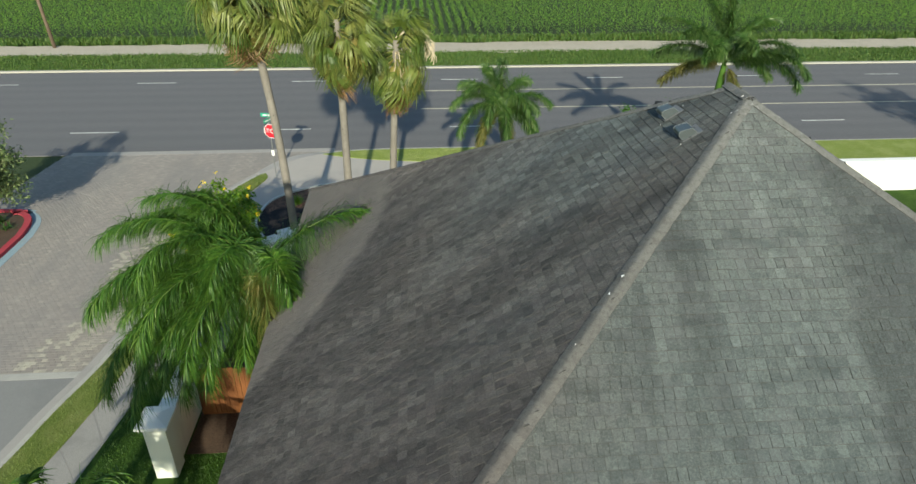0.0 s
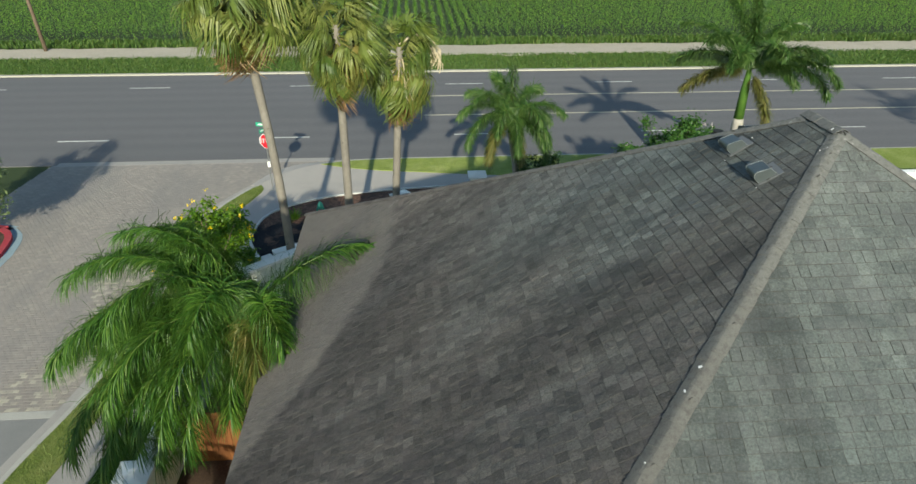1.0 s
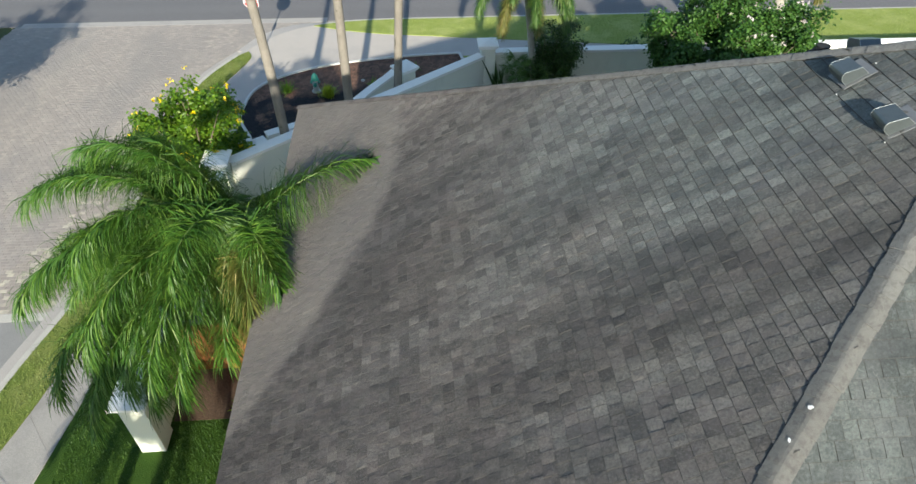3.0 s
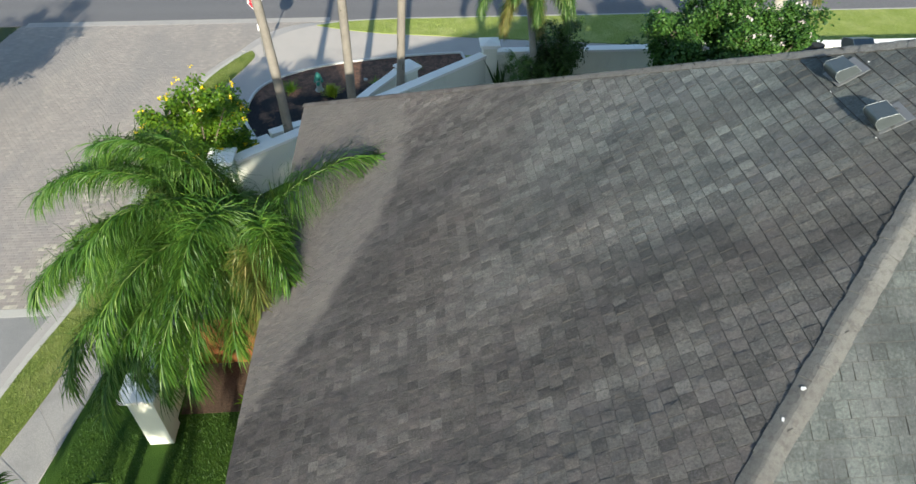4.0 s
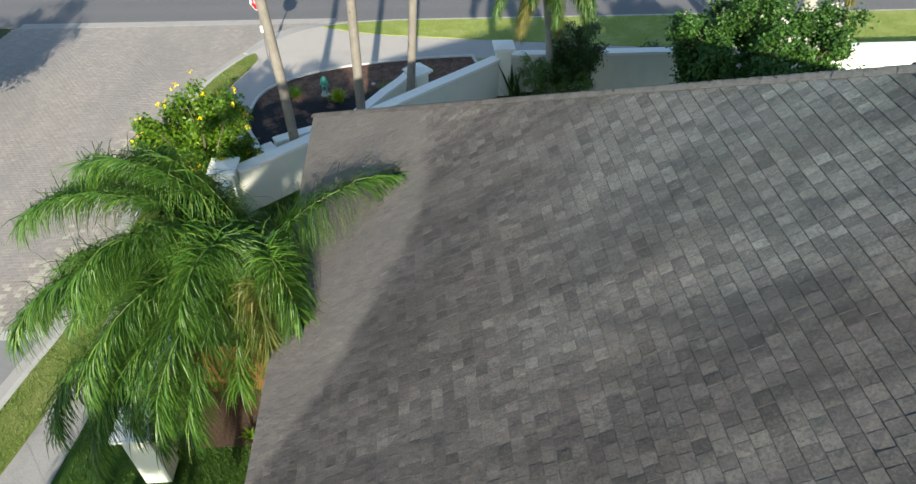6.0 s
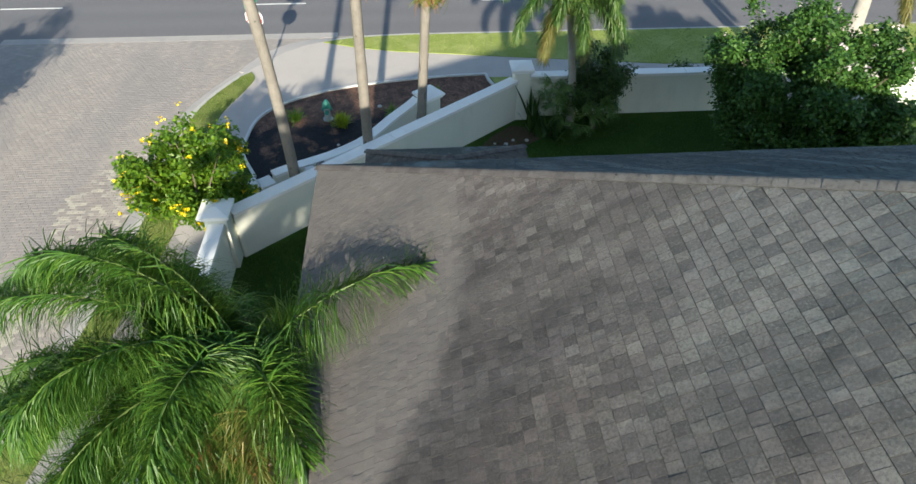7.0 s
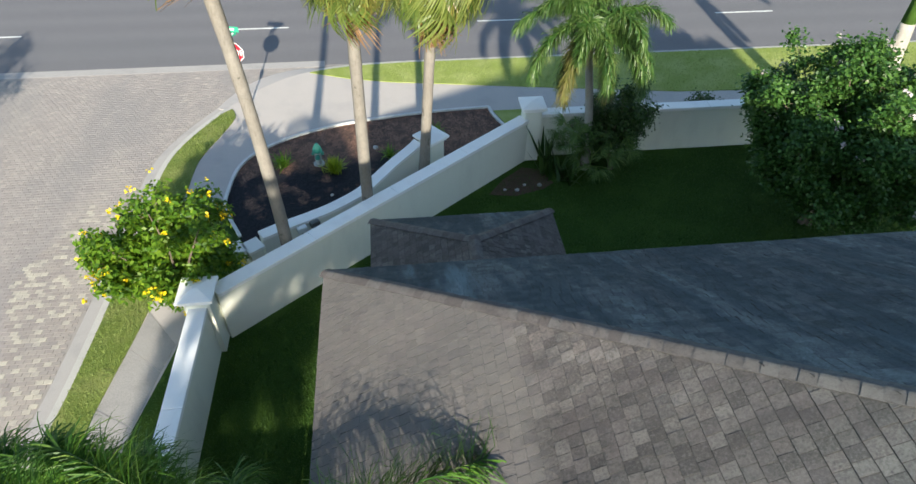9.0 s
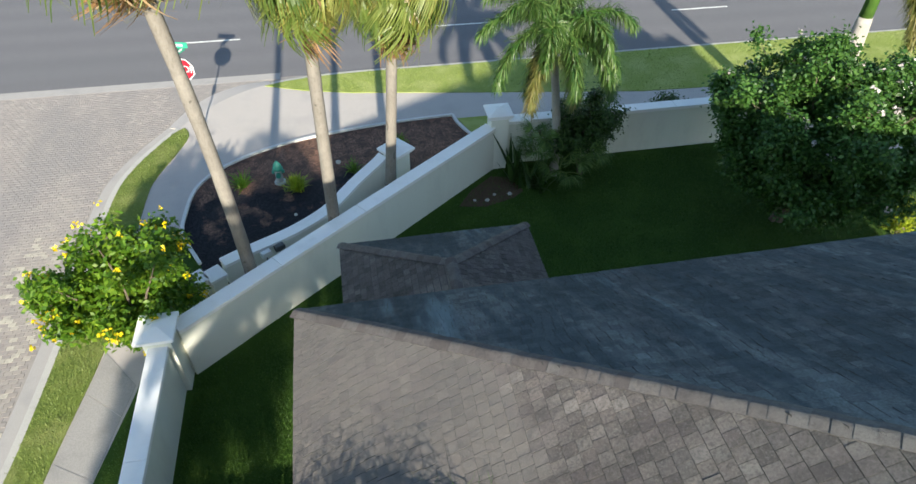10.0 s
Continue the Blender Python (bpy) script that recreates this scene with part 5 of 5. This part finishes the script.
def broad_tree(name, x, y, label, category, height, radius, low, seed, leafmat, barkmat="tree_bark", n_limbs=14, per=60, leaf_len=0.13, leaf_w=0.07, flower=None, flowers=0, squash=(1, 1, 1), trunks=1, clump=0.17, sub=5, flower_size=0.09, up_flowers=True, vary=(0.5, 1.15)):
    rnd = random.Random(seed)
    ob = empty(name, x, y, LAWN_Z, label, category)
    wood, clumps = Shape(), []
    centre = Vector((0, 0, low + (height - low) * 0.5))
    for t in range(trunks):
        foot = Vector((rnd.uniform(-0.12, 0.12), rnd.uniform(-0.12, 0.12), 0)) * (trunks > 1)
        fork = Vector((rnd.uniform(-0.3, 0.3), rnd.uniform(-0.3, 0.3), low * 0.9 + 0.25))
        wood.tube([foot, foot.lerp(fork, 0.5) + Vector((0.04, -0.03, 0)), fork], [0.11, 0.085, 0.07], 7)
        for k in range(n_limbs // trunks):
            az, el = 2 * math.pi * (k * 0.381966 + rnd.random() * 0.12), math.asin(rnd.uniform(-0.75, 1.0))
            r = rnd.uniform(*vary)
            end = centre + Vector((math.cos(az) * math.cos(el) * radius * squash[0], math.sin(az) * math.cos(el) * radius * squash[1], math.sin(el) * (height - low) * 0.5)) * r
            mid = fork.lerp(end, 0.5) + Vector((rnd.uniform(-0.2, 0.2), rnd.uniform(-0.2, 0.2), rnd.uniform(0, 0.25)))
            wood.tube([fork, mid, end], [0.05, 0.03, 0.01], 5)
            for j in range(sub):
                s = rnd.uniform(0.45, 1.05)
                p = fork.lerp(mid, s * 2) if s < 0.5 else mid.lerp(end, (s - 0.5) * 2)
                q = p + Vector([max(-1.3, min(1.3, g)) for g in (rnd.gauss(0, 1), rnd.gauss(0, 1), rnd.gauss(0.15, 0.8))]) * min(0.16 * radius, 0.32)
                wood.tube([p, q], [0.012, 0.005], 3, False)
                clumps.append(q)
            clumps.append(end)
    wood.out("trunk", barkmat, parent=ob)
    v, f = leafy(rnd, [tuple(c) for c in clumps], per, leaf_len, leaf_w, clump)
    cr = new("crown", fast_mesh("crown", v, f, leafmat))
    cr.parent = ob
    tagged(cr, kind="stuff")
    if flower:
        outer = sorted(clumps, key=lambda c: -(c - centre).length - (0.6 * c.z if up_flowers else 0))[:max(8, len(clumps) // 2)]
        pts = []
        for k in range(flowers):
            c = rnd.choice(outer)
            d = (c - centre).normalized()
            pts.append(tuple(c + d * (0.22 if up_flowers else 0.30) + Vector((rnd.gauss(0, 0.1), rnd.gauss(0, 0.1), rnd.gauss(0.24 if up_flowers else 0.1, 0.08)))))
        v, f = leafy(rnd, pts, 7, flower_size, flower_size * 0.8, flower_size * 0.35)
        fl = new("blossom", fast_mesh("blossom", v, f, flower))
        fl.parent = ob
        tagged(fl, kind="stuff")
    return ob


broad_tree("crape_myrtle", 7.95, 23.8, "dense round green tree with small pale blossoms in the yard", "tree", 5.75, 3.05, 1.0, 21, "tree_leaf", n_limbs=100, per=210, sub=6, vary=(0.6, 1.04),
           leaf_len=0.115, leaf_w=0.085, flower="flower_white", flowers=60, trunks=3, clump=0.15, flower_size=0.10)
broad_tree("yellow_trumpet_bush", -10.45, 22.1, "green shrub with yellow trumpet blossoms beside the corner pillar", "shrub", 3.65, 1.52, 0.6, 22, "bush_leaf", n_limbs=46, per=100, sub=4, vary=(0.45, 1.25),
           leaf_len=0.15, leaf_w=0.085, flower="flower_yellow", flowers=120, trunks=2, clump=0.13, flower_size=0.085, up_flowers=False, squash=(1.02, 1, 1))
broad_tree("street_tree", -22.4, 26.5, "pale green street tree on the planted island", "tree", 4.9, 2.2, 1.2, 23, "pale_leaf", n_limbs=44, per=56, sub=5, leaf_len=0.16, leaf_w=0.08, clump=0.2)
broad_tree("street_tree", 33.5, 29.6, "tall green garden tree inside the front wall", "tree", 8.0, 3.0, 2.2, 27, "tree_leaf", n_limbs=36, per=40, sub=5, leaf_len=0.2, leaf_w=0.1, clump=0.25)
broad_tree("vine_shrub", 2.65, 27.2, "dark leafy shrub at the foot of the palm", "shrub", 3.5, 0.85, 0.5, 24, "dark_leaf", n_limbs=30, per=90, sub=5, leaf_len=0.11, leaf_w=0.06, clump=0.12)
broad_tree("hedge_shrub", 6.4, 29.25, "low dark green hedge shrub behind the wall", "shrub", 1.75, 0.9, 0.2, 25, "dark_leaf", n_limbs=22, per=40, sub=4, leaf_len=0.1, leaf_w=0.06, squash=(1.3, 0.6, 1), clump=0.11)
broad_tree("croton_shrub", 11.2, 22.4, "small yellow-green shrub beside the tree", "shrub", 1.5, 0.5, 0.2, 26, "lime_leaf", n_limbs=12, per=30, sub=4, leaf_len=0.13, leaf_w=0.06, clump=0.1)


def tuft(name, x, y, label, n, length, spread, width, seed, material, lift=(35, 85), z=LAWN_Z, m=0.5):
    """A rosette of bent blades."""
    rnd = random.Random(seed)
    V, F = [], []
    for k in range(n):
        az, el, L = rnd.uniform(0, 6.283), radians(rnd.uniform(*lift)), length * rnd.uniform(0.6, 1.1)
        out = Vector((math.cos(az) * math.cos(el), math.sin(az) * math.cos(el), math.sin(el)))
        lat = Vector((-math.sin(az), math.cos(az), 0)) * width * 0.5
        q, o = Vector((rnd.gauss(0, spread), rnd.gauss(0, spread), 0)), len(V)
        for j in range(5):
            t = 1 - (j / 4) ** 2
            V += [tuple(q - lat * (t * 0.9 + 0.05)), tuple(q + lat * (t * 0.9 + 0.05))]
            q = q + out * L / 4
            out = (out + Vector((0, 0, -m * 0.3 * j))).normalized()
        F += [(o + 2 * j, o + 2 * j + 1, o + 2 * j + 3, o + 2 * j + 2) for j in range(4)]
    return thing(name, V, F, material, label=label, category="plant", m=Matrix.Translation((x, y, z)))


tuft("lime_plant", -6.86, 28.0, "bright lime-green bushy plant in the mulch bed", 240, 0.52, 0.1, 0.04, 31, "lime_leaf", (25, 85))
tuft("green_plant", -8.66, 28.4, "green spiky plant in the mulch bed", 90, 0.6, 0.08, 0.04, 32, "bush_leaf", (15, 80))
tuft("green_plant", -4.95, 28.7, "green spiky plant in the mulch bed near the short pillar", 60, 0.5, 0.07, 0.035, 33, "bush_leaf", (10, 70))
tuft("green_plant", -3.2, 30.2, "thin green weedy plant in the mulch bed", 40, 0.4, 0.1, 0.03, 36, "bush_leaf", (10, 80))
tuft("bird_of_paradise", 0.45, 27.2, "dark broad-leaved plant with upright leaves by the gate pillar", 16, 1.7, 0.16, 0.2, 34, "dark_leaf", (55, 88), m=0.25)
tuft("bird_of_paradise", 1.0, 26.8, "dark broad-leaved plant with arching leaves by the wall", 34, 1.1, 0.2, 0.12, 35, "dark_leaf", (30, 80))
tuft("dirt_plant", -7.8, 12.6, "small green seedling in bare dirt", 18, 0.35, 0.05, 0.09, 37, "bush_leaf", (20, 70))
for k, (x, y, sc) in enumerate(((1.75, 26.8, 0.8), (1.2, 27.4, 0.65), (2.5, 26.9, 0.75))):
    ob = empty("fan_shrub", x, y, LAWN_Z, "low fan-leaved palm shrub at the foot of the palm", "shrub", group="fan shrubs")
    rnd = random.Random(40 + k)
    for j in range(15):
        fr = new("frond", FANS["fan_dark"][j % 3])
        fr.parent = ob
        fr.matrix_basis = pose(0, 0, 0.2 + rnd.uniform(0, 1.3), 0, 0, j * 137.5) @ pose(0, 0, 0, 0, -rnd.uniform(15, 70), 0) @ Matrix.Scale(sc * rnd.uniform(0.8, 1.1), 4)
for k in range(16):
    x, y = -21.6 - rng.random() * 1.6, 21.5 + k * 0.38 + rng.uniform(-0.1, 0.1)
    tuft("island_plant", x, y, "small dark plant on the soil island", 40, 0.45, 0.1, 0.05, 60 + k, "dark_leaf", (15, 80), LOT_Z)


# ---- street furniture and small things ----
sign = empty("stop_sign", -10.3, 31.9, LOT_Z, "red octagonal stop sign on a steel post with green street blades", "stop sign")
Shape().tube([(0, 0, 0), (0, 0, 3.55)], [0.028, 0.028], 8).out("post", "steel", parent=sign)


def octagon(r, y0, y1):
    q = [(r * math.cos(math.pi / 8 + k * math.pi / 4), r * math.sin(math.pi / 8 + k * math.pi / 4)) for k in range(8)]
    vs = [(a, y0, b) for a, b in q] + [(a, y1, b) for a, b in q]
    return vs, [tuple(range(8)), tuple(range(15, 7, -1))] + [(k, 8 + k, 8 + (k + 1) % 8, (k + 1) % 8) for k in range(8)]


plate_at = pose(0.04, -0.045, 2.62, 0, 0, -20)
plate = thing("plate", *octagon(0.405, -0.004, 0.004), "sign_white", parent=sign, m=plate_at, label="white-edged octagonal plate")
thing("red_face", *octagon(0.372, -0.008, -0.004), "sign_red", parent=plate)
txt = bpy.data.curves.new("stop_text", "FONT")
txt.body, txt.size, txt.align_x, txt.align_y, txt.extrude = "STOP", 0.335, "CENTER", "CENTER", 0.001
txt.materials.append(M["sign_white"])
lettering = new("lettering", txt)
lettering.parent = plate
lettering.matrix_basis = pose(0, -0.011, 0, 90, 0, 0)
for z, rz, w in ((3.22, 62, 0.75), (3.47, -14, 0.8)):
    bl = Shape().box(-w / 2, -0.006, -0.1, w / 2, 0.006, 0.1, 0.003).out("street_blade", "sign_green", parent=sign, m=pose(0, 0, z, 0, 0, rz), label="green street blade")
    for k, (a, b) in enumerate(((-0.28, -0.05), (0.0, 0.24))):
        Shape().box(a, -0.0085, -0.035, b, -0.006, 0.035).out("lettering_bar", "sign_white", parent=bl)
Shape().box(-0.075, -0.04, 1.25, 0.075, -0.032, 1.55).out("marker_plate", "sign_white", parent=sign, label="small white plate on the post")

hyd = empty("fire_hydrant", -7.41, 28.4, LAWN_Z, "silver fire hydrant with a teal bonnet in the mulch bed", "hydrant")
Shape().tube([(0, 0, 0), (0, 0, 0.06), (0, 0, 0.061), (0, 0, 0.55)], [0.19, 0.19, 0.12, 0.12], 14).out("barrel", "hydrant_grey", parent=hyd, smooth=False)
Shape().tube([(0, 0, 0.55), (0, 0, 0.6), (0, 0, 0.601), (0, 0, 0.72), (0, 0, 0.8), (0, 0, 0.86)], [0.17, 0.17, 0.145, 0.13, 0.08, 0.04], 14).out("bonnet", "teal", parent=hyd)
for dx in (-1, 1):
    Shape().tube([(dx * 0.1, 0, 0.45), (dx * 0.2, 0, 0.45)], [0.06, 0.06], 10).out("outlet", "teal", parent=hyd)
Shape().tube([(0, -0.1, 0.4), (0, -0.22, 0.4)], [0.08, 0.08], 10).out("outlet", "teal", parent=hyd)

for x, y, mat, lab in ((-7.58, 24.08, "white_plastic", "white garden spotlight beside a palm trunk"), (-7.22, 24.3, "dark_plastic", "dark garden spotlight beside a palm trunk")):
    sp = empty("spotlight", x, y, LAWN_Z, lab, "spotlight", rz=30)
    Shape().tube([(0, 0, 0), (0, 0, 0.74)], [0.02, 0.02], 6).out("stake", "dark_plastic", parent=sp)
    Shape().box(-0.14, -0.08, 0.70, 0.14, 0.08, 0.88, 0.02).out("housing", mat, parent=sp)
    Shape().box(-0.12, 0.08, 0.72, 0.12, 0.088, 0.86).out("lens", "galvanised", parent=sp)


def stone(x, y, r, seed):
    rnd = random.Random(seed)
    bm = bmesh.new()
    bmesh.ops.create_icosphere(bm, subdivisions=2, radius=r)
    for v in bm.verts:
        v.co *= 1 + 0.25 * noise.noise(v.co * (2 / r) + Vector((seed, 0, 0)))
        v.co.z *= 0.6
    me = bpy.data.meshes.new("stone")
    bm.to_mesh(me)
    bm.free()
    me.materials.append(M["rock"])
    ob = new("stone", me)
    ob.matrix_basis = Matrix.Translation((x, y, LAWN_Z + r * 0.35))
    return tagged(ob, "small pale stone lying on the mulch", "stone")


stone(-5.46, 29.2, 0.1, 3)
stone(-6.9, 26.6, 0.06, 4)
Shape().prism([(-1.75, 26.15), (-0.9, 26.0), (0.1, 26.3), (0.5, 26.6), (0.2, 27.4), (-0.4, 27.55), (-1.2, 26.9)], LAWN_Z - 0.02, LAWN_Z + 0.012).out("bare_patch", "dirt", kind="structure", label="bare sandy patch at the foot of the wall", category="dirt")
for k, (x, y) in enumerate(((-1.2, 26.35), (-0.8, 26.3), (-0.5, 26.55), (0.0, 26.5))):
    stone(x, y, 0.06 + 0.02 * (k % 2), 10 + k)


pole = empty("utility_pole", -36.9, 64.4, 0.02, "leaning brown wooden utility pole beside the field", "pole")
Shape().tube([(0, 0, 0), (-0.3, 0, 5), (-0.62, 0, 10.5)], [0.17, 0.15, 0.12], 10).out("shaft", "pole_wood", parent=pole, smooth=True)
Shape().box(-1.8, -0.06, 9.6, 0.6, 0.06, 9.72).out("crossarm", "pole_wood", parent=pole)
post = empty("steel_post", 23.6, 27.95, LAWN_Z, "thin grey steel post leaning by the wall", "post")
Shape().tube([(0, 0, 0), (0.25, 0, 1.9)], [0.04, 0.04], 8).out("shaft", "steel", parent=post)
Shape().box(0.18, -0.05, 1.86, 0.34, 0.05, 1.98, 0.02).out("cap", "steel", parent=post)


# ---- crops and grass ----
g = np.random.default_rng(5)


def blades(n, xy, z, height, width, lean, seed):
    """Single bent blades standing at the points xy."""
    r = np.random.default_rng(seed)
    az = r.uniform(0, 2 * np.pi, n)
    h = height * r.uniform(0.55, 1.2, n)
    d = np.stack([np.cos(az), np.sin(az)], 1)
    lat = np.stack([-np.sin(az), np.cos(az)], 1) * (width * r.uniform(0.7, 1.2, n))[:, None] * 0.5
    l = (lean * r.uniform(0.3, 1.3, n) * h)[:, None]
    zero = np.full((n, 1), z)
    a = np.hstack([xy - lat, zero])
    b = np.hstack([xy + lat, zero])
    m1 = np.hstack([xy + d * l * 0.35 + lat * 0.8, zero + 0.62 * h[:, None]])
    m0 = np.hstack([xy + d * l * 0.35 - lat * 0.8, zero + 0.62 * h[:, None]])
    t = np.hstack([xy + d * l, zero + h[:, None] * 0.95])
    v = np.stack([a, b, m1, m0, t], 1).reshape(-1, 3)
    o = np.arange(n) * 5
    f4 = np.stack([o, o + 1, o + 2, o + 3], 1)
    f3 = np.stack([o + 3, o + 2, o + 4, o + 4], 1)
    return v, f4, f3


def grass(name, outline, density, z, height, width, label, seed, material="blade", lean=0.6, clear=None):
    xs, ys = [p[0] for p in outline], [p[1] for p in outline]
    n = int((max(xs) - min(xs)) * (max(ys) - min(ys)) * density)
    r = np.random.default_rng(seed)
    p = np.stack([r.uniform(min(xs), max(xs), n), r.uniform(min(ys), max(ys), n)], 1)
    inn = np.zeros(n, bool)
    for k in range(len(outline)):
        (x0, y0), (x1, y1) = outline[k], outline[(k + 1) % len(outline)]
        if y0 != y1:
            c = ((y0 > p[:, 1]) != (y1 > p[:, 1])) & (p[:, 0] < (x1 - x0) * (p[:, 1] - y0) / (y1 - y0) + x0)
            inn ^= c
    p = p[inn]
    if clear is not None:
        p = p[clear(p)]
    v, f4, _ = blades(len(p), p, z, height, width, lean, seed + 1)
    o = np.arange(len(p)) * 5
    f = np.concatenate([np.stack([o, o + 1, o + 2], 1), np.stack([o, o + 2, o + 3], 1), np.stack([o + 3, o + 2, o + 4], 1)])
    ob = new(name, fast_mesh(name, v, f, material))
    return tagged(ob, label, "grass", kind="stuff")


def crop(p, to):
    return [q for q in p if to(q)]


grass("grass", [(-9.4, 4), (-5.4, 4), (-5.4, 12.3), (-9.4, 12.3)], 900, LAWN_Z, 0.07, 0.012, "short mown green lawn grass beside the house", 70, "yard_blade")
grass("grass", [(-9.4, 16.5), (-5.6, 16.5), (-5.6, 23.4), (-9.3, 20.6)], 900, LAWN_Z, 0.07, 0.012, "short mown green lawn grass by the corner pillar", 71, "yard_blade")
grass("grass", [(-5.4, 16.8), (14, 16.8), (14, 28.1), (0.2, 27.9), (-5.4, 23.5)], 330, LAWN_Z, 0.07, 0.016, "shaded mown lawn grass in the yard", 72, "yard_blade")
grass("grass", corner_lawn, 130, LAWN_Z, 0.06, 0.02, "sunlit mown grass of the front lawn", 73)
grass("grass", crop(strip_lawn, lambda q: q[1] > 7), 500, LAWN_Z, 0.06, 0.013, "mown grass of the kerb strip", 74, "strip_blade")
grass("grass", [(-12.0, 5), (-11.7, 12.9), (-11.0, 18.4), (-10.5, 20.6), (-10.1, 20.9), (-9.95, 20), (-9.95, 5)], 600, LAWN_Z, 0.06, 0.013, "mown grass outside the garden wall", 75, "yard_blade")
grass("verge_grass", [(-60, 55.6), (70, 55.6), (70, 61.3), (-60, 61.3)], 70, 0.02, 0.22, 0.05, "rough grass of the far verge", 76, "verge_blade", lean=0.9)
grass("field_weeds", [(-62, 65.2), (72, 65.2), (72, 68.2), (-62, 68.2)], 45, -0.02, 0.5, 0.09, "weeds along the edge of the corn", 77, "verge_blade", lean=0.8)


def corn_field():
    r = np.random.default_rng(9)
    rows = np.arange(-66, 78, 0.95)
    ys = np.arange(67.6, 112, 0.42)
    x, y = np.meshgrid(rows, ys, indexing="ij")
    x, y = x.ravel(), y.ravel()
    n = len(x)
    x, y = x + r.normal(0, 0.07, n), y + r.uniform(-0.2, 0.2, n)
    tall = 1.6 * r.uniform(0.8, 1.15, n)
    V, F, o = [], [], 0
    for k in range(7):
        az = r.uniform(0, 2 * np.pi, n)
        d = np.stack([np.cos(az), np.sin(az), np.zeros(n)], 1)
        lat = np.stack([-np.sin(az), np.cos(az), np.zeros(n)], 1) * 0.05
        z0 = tall * (0.2 + 0.7 * k / 6)
        b = np.stack([x, y, z0], 1)
        L = (0.24 + 0.13 * r.random(n))[:, None]
        m = b + d * L * 0.5 + np.array([0, 0, 1.0]) * L * 0.42
        t = b + d * L * 1.05 + np.array([0, 0, 1.0]) * L * r.uniform(-0.15, 0.35, n)[:, None]
        V.append(np.stack([b, m - lat, t, m + lat], 1).reshape(-1, 3))
        F.append(np.arange(4 * n).reshape(-1, 4) + o)
        o += 4 * n
    ob = new("corn_crop", fast_mesh("corn_crop", np.concatenate(V), np.concatenate(F), "corn"))
    return tagged(ob, "field of green young corn in straight rows", "corn field", kind="stuff")


corn_field()

# ---- loose sidewalk slabs beside the wall ----
left = smooth_line([(-14.5, 8.0), (-13.4, 11.5), (-12.72, 14.3), (-12.12, 19.0), (-11.62, 22.0)], 2)
right = smooth_line([(-13.3, 7.6), (-12.28, 10.6), (-11.87, 12.9), (-11.12, 18.4), (-10.66, 20.8)], 2)
walk_ob = empty("sidewalk", -12, 15, 0, "grey concrete sidewalk slabs beside the garden wall", "sidewalk", kind="structure")
for k in range(0, len(left) - 1):
    a, b, c, d = left[k], right[k], right[k + 1], left[k + 1]
    q = [np.array(p) for p in (a, b, c, d)]
    mid = sum(q) / 4
    q = [mid + (p - mid) * (1 - 0.012 / max(0.2, np.linalg.norm(p - mid))) for p in q]
    Shape().prism([(p[0] + 12, p[1] - 15) for p in q], LOT_Z - 0.05, LOT_Z + 0.006 + 0.003 * (k % 2)).out("slab", "old_concrete", parent=walk_ob)


# ---- street pavers ----
PW, PH, GAP = 0.205, 0.138, 0.0035
PAVER_FACES = [(4, 5, 6, 7), (0, 1, 5, 4), (1, 2, 6, 5), (2, 3, 7, 6), (3, 0, 4, 7)]


def paver_corners(w, h):
    """A paver with a small chamfer, its middle at the origin."""
    a, b, c = (w - GAP) / 2, (h - GAP) / 2, 0.0035
    return [(-a, -b, -0.006), (a, -b, -0.006), (a, b, -0.006), (-a, b, -0.006), (-a + c, -b + c, 0), (a - c, -b + c, 0), (a - c, b - c, 0), (-a + c, b - c, 0)]


corners = paver_corners(PW, PH)
single_mesh = mesh_of("paver", corners, PAVER_FACES, "paver_one")
prng = random.Random(55)
joined, border, singles = Shape(), Shape(), 0
gut_edge = offset_line(kerb_line, 0.52)
edge_x = np.interp(np.arange(15, 37, 0.1), [p[1] for p in gut_edge if p[0] < -7.8], [p[0] for p in gut_edge if p[0] < -7.8])
for row in range(int((36.05 - 16.42) / PH)):
    y = 16.42 + row * PH
    right = float(np.interp(y, np.arange(15, 37, 0.1), edge_x))
    count = int(18.2 / PW)
    for k in range(count):
        x = -6.0 - PW * (k + (0.5 if row % 2 else 0.0))
        if not inside(x, y, apron) or x > right - PW * 0.45:
            continue
        z = ROAD_Z + 0.006 + prng.uniform(-0.0015, 0.0015)
        if singles < 300 and 17.0 < y < 23.6 and x > right - 1.6:
            ob = new("paver", single_mesh)
            ob.parent = apron_bed
            ob.matrix_basis = pose(x, y, z, 0, 0, prng.uniform(-0.6, 0.6))
            singles += 1
        else:
            (border if x > right - 1.9 + 0.5 * math.sin(y) and y < 27 else joined).add([(x + a, y + b, z + c) for a, b, c in corners], PAVER_FACES)
thing("pavers", joined.v, joined.f, "pavers", parent=apron_bed, kind="stuff")
thing("border_pavers", border.v, border.f, "pavers_mixed", parent=apron_bed, kind="stuff", label="grey and cream border pavers")
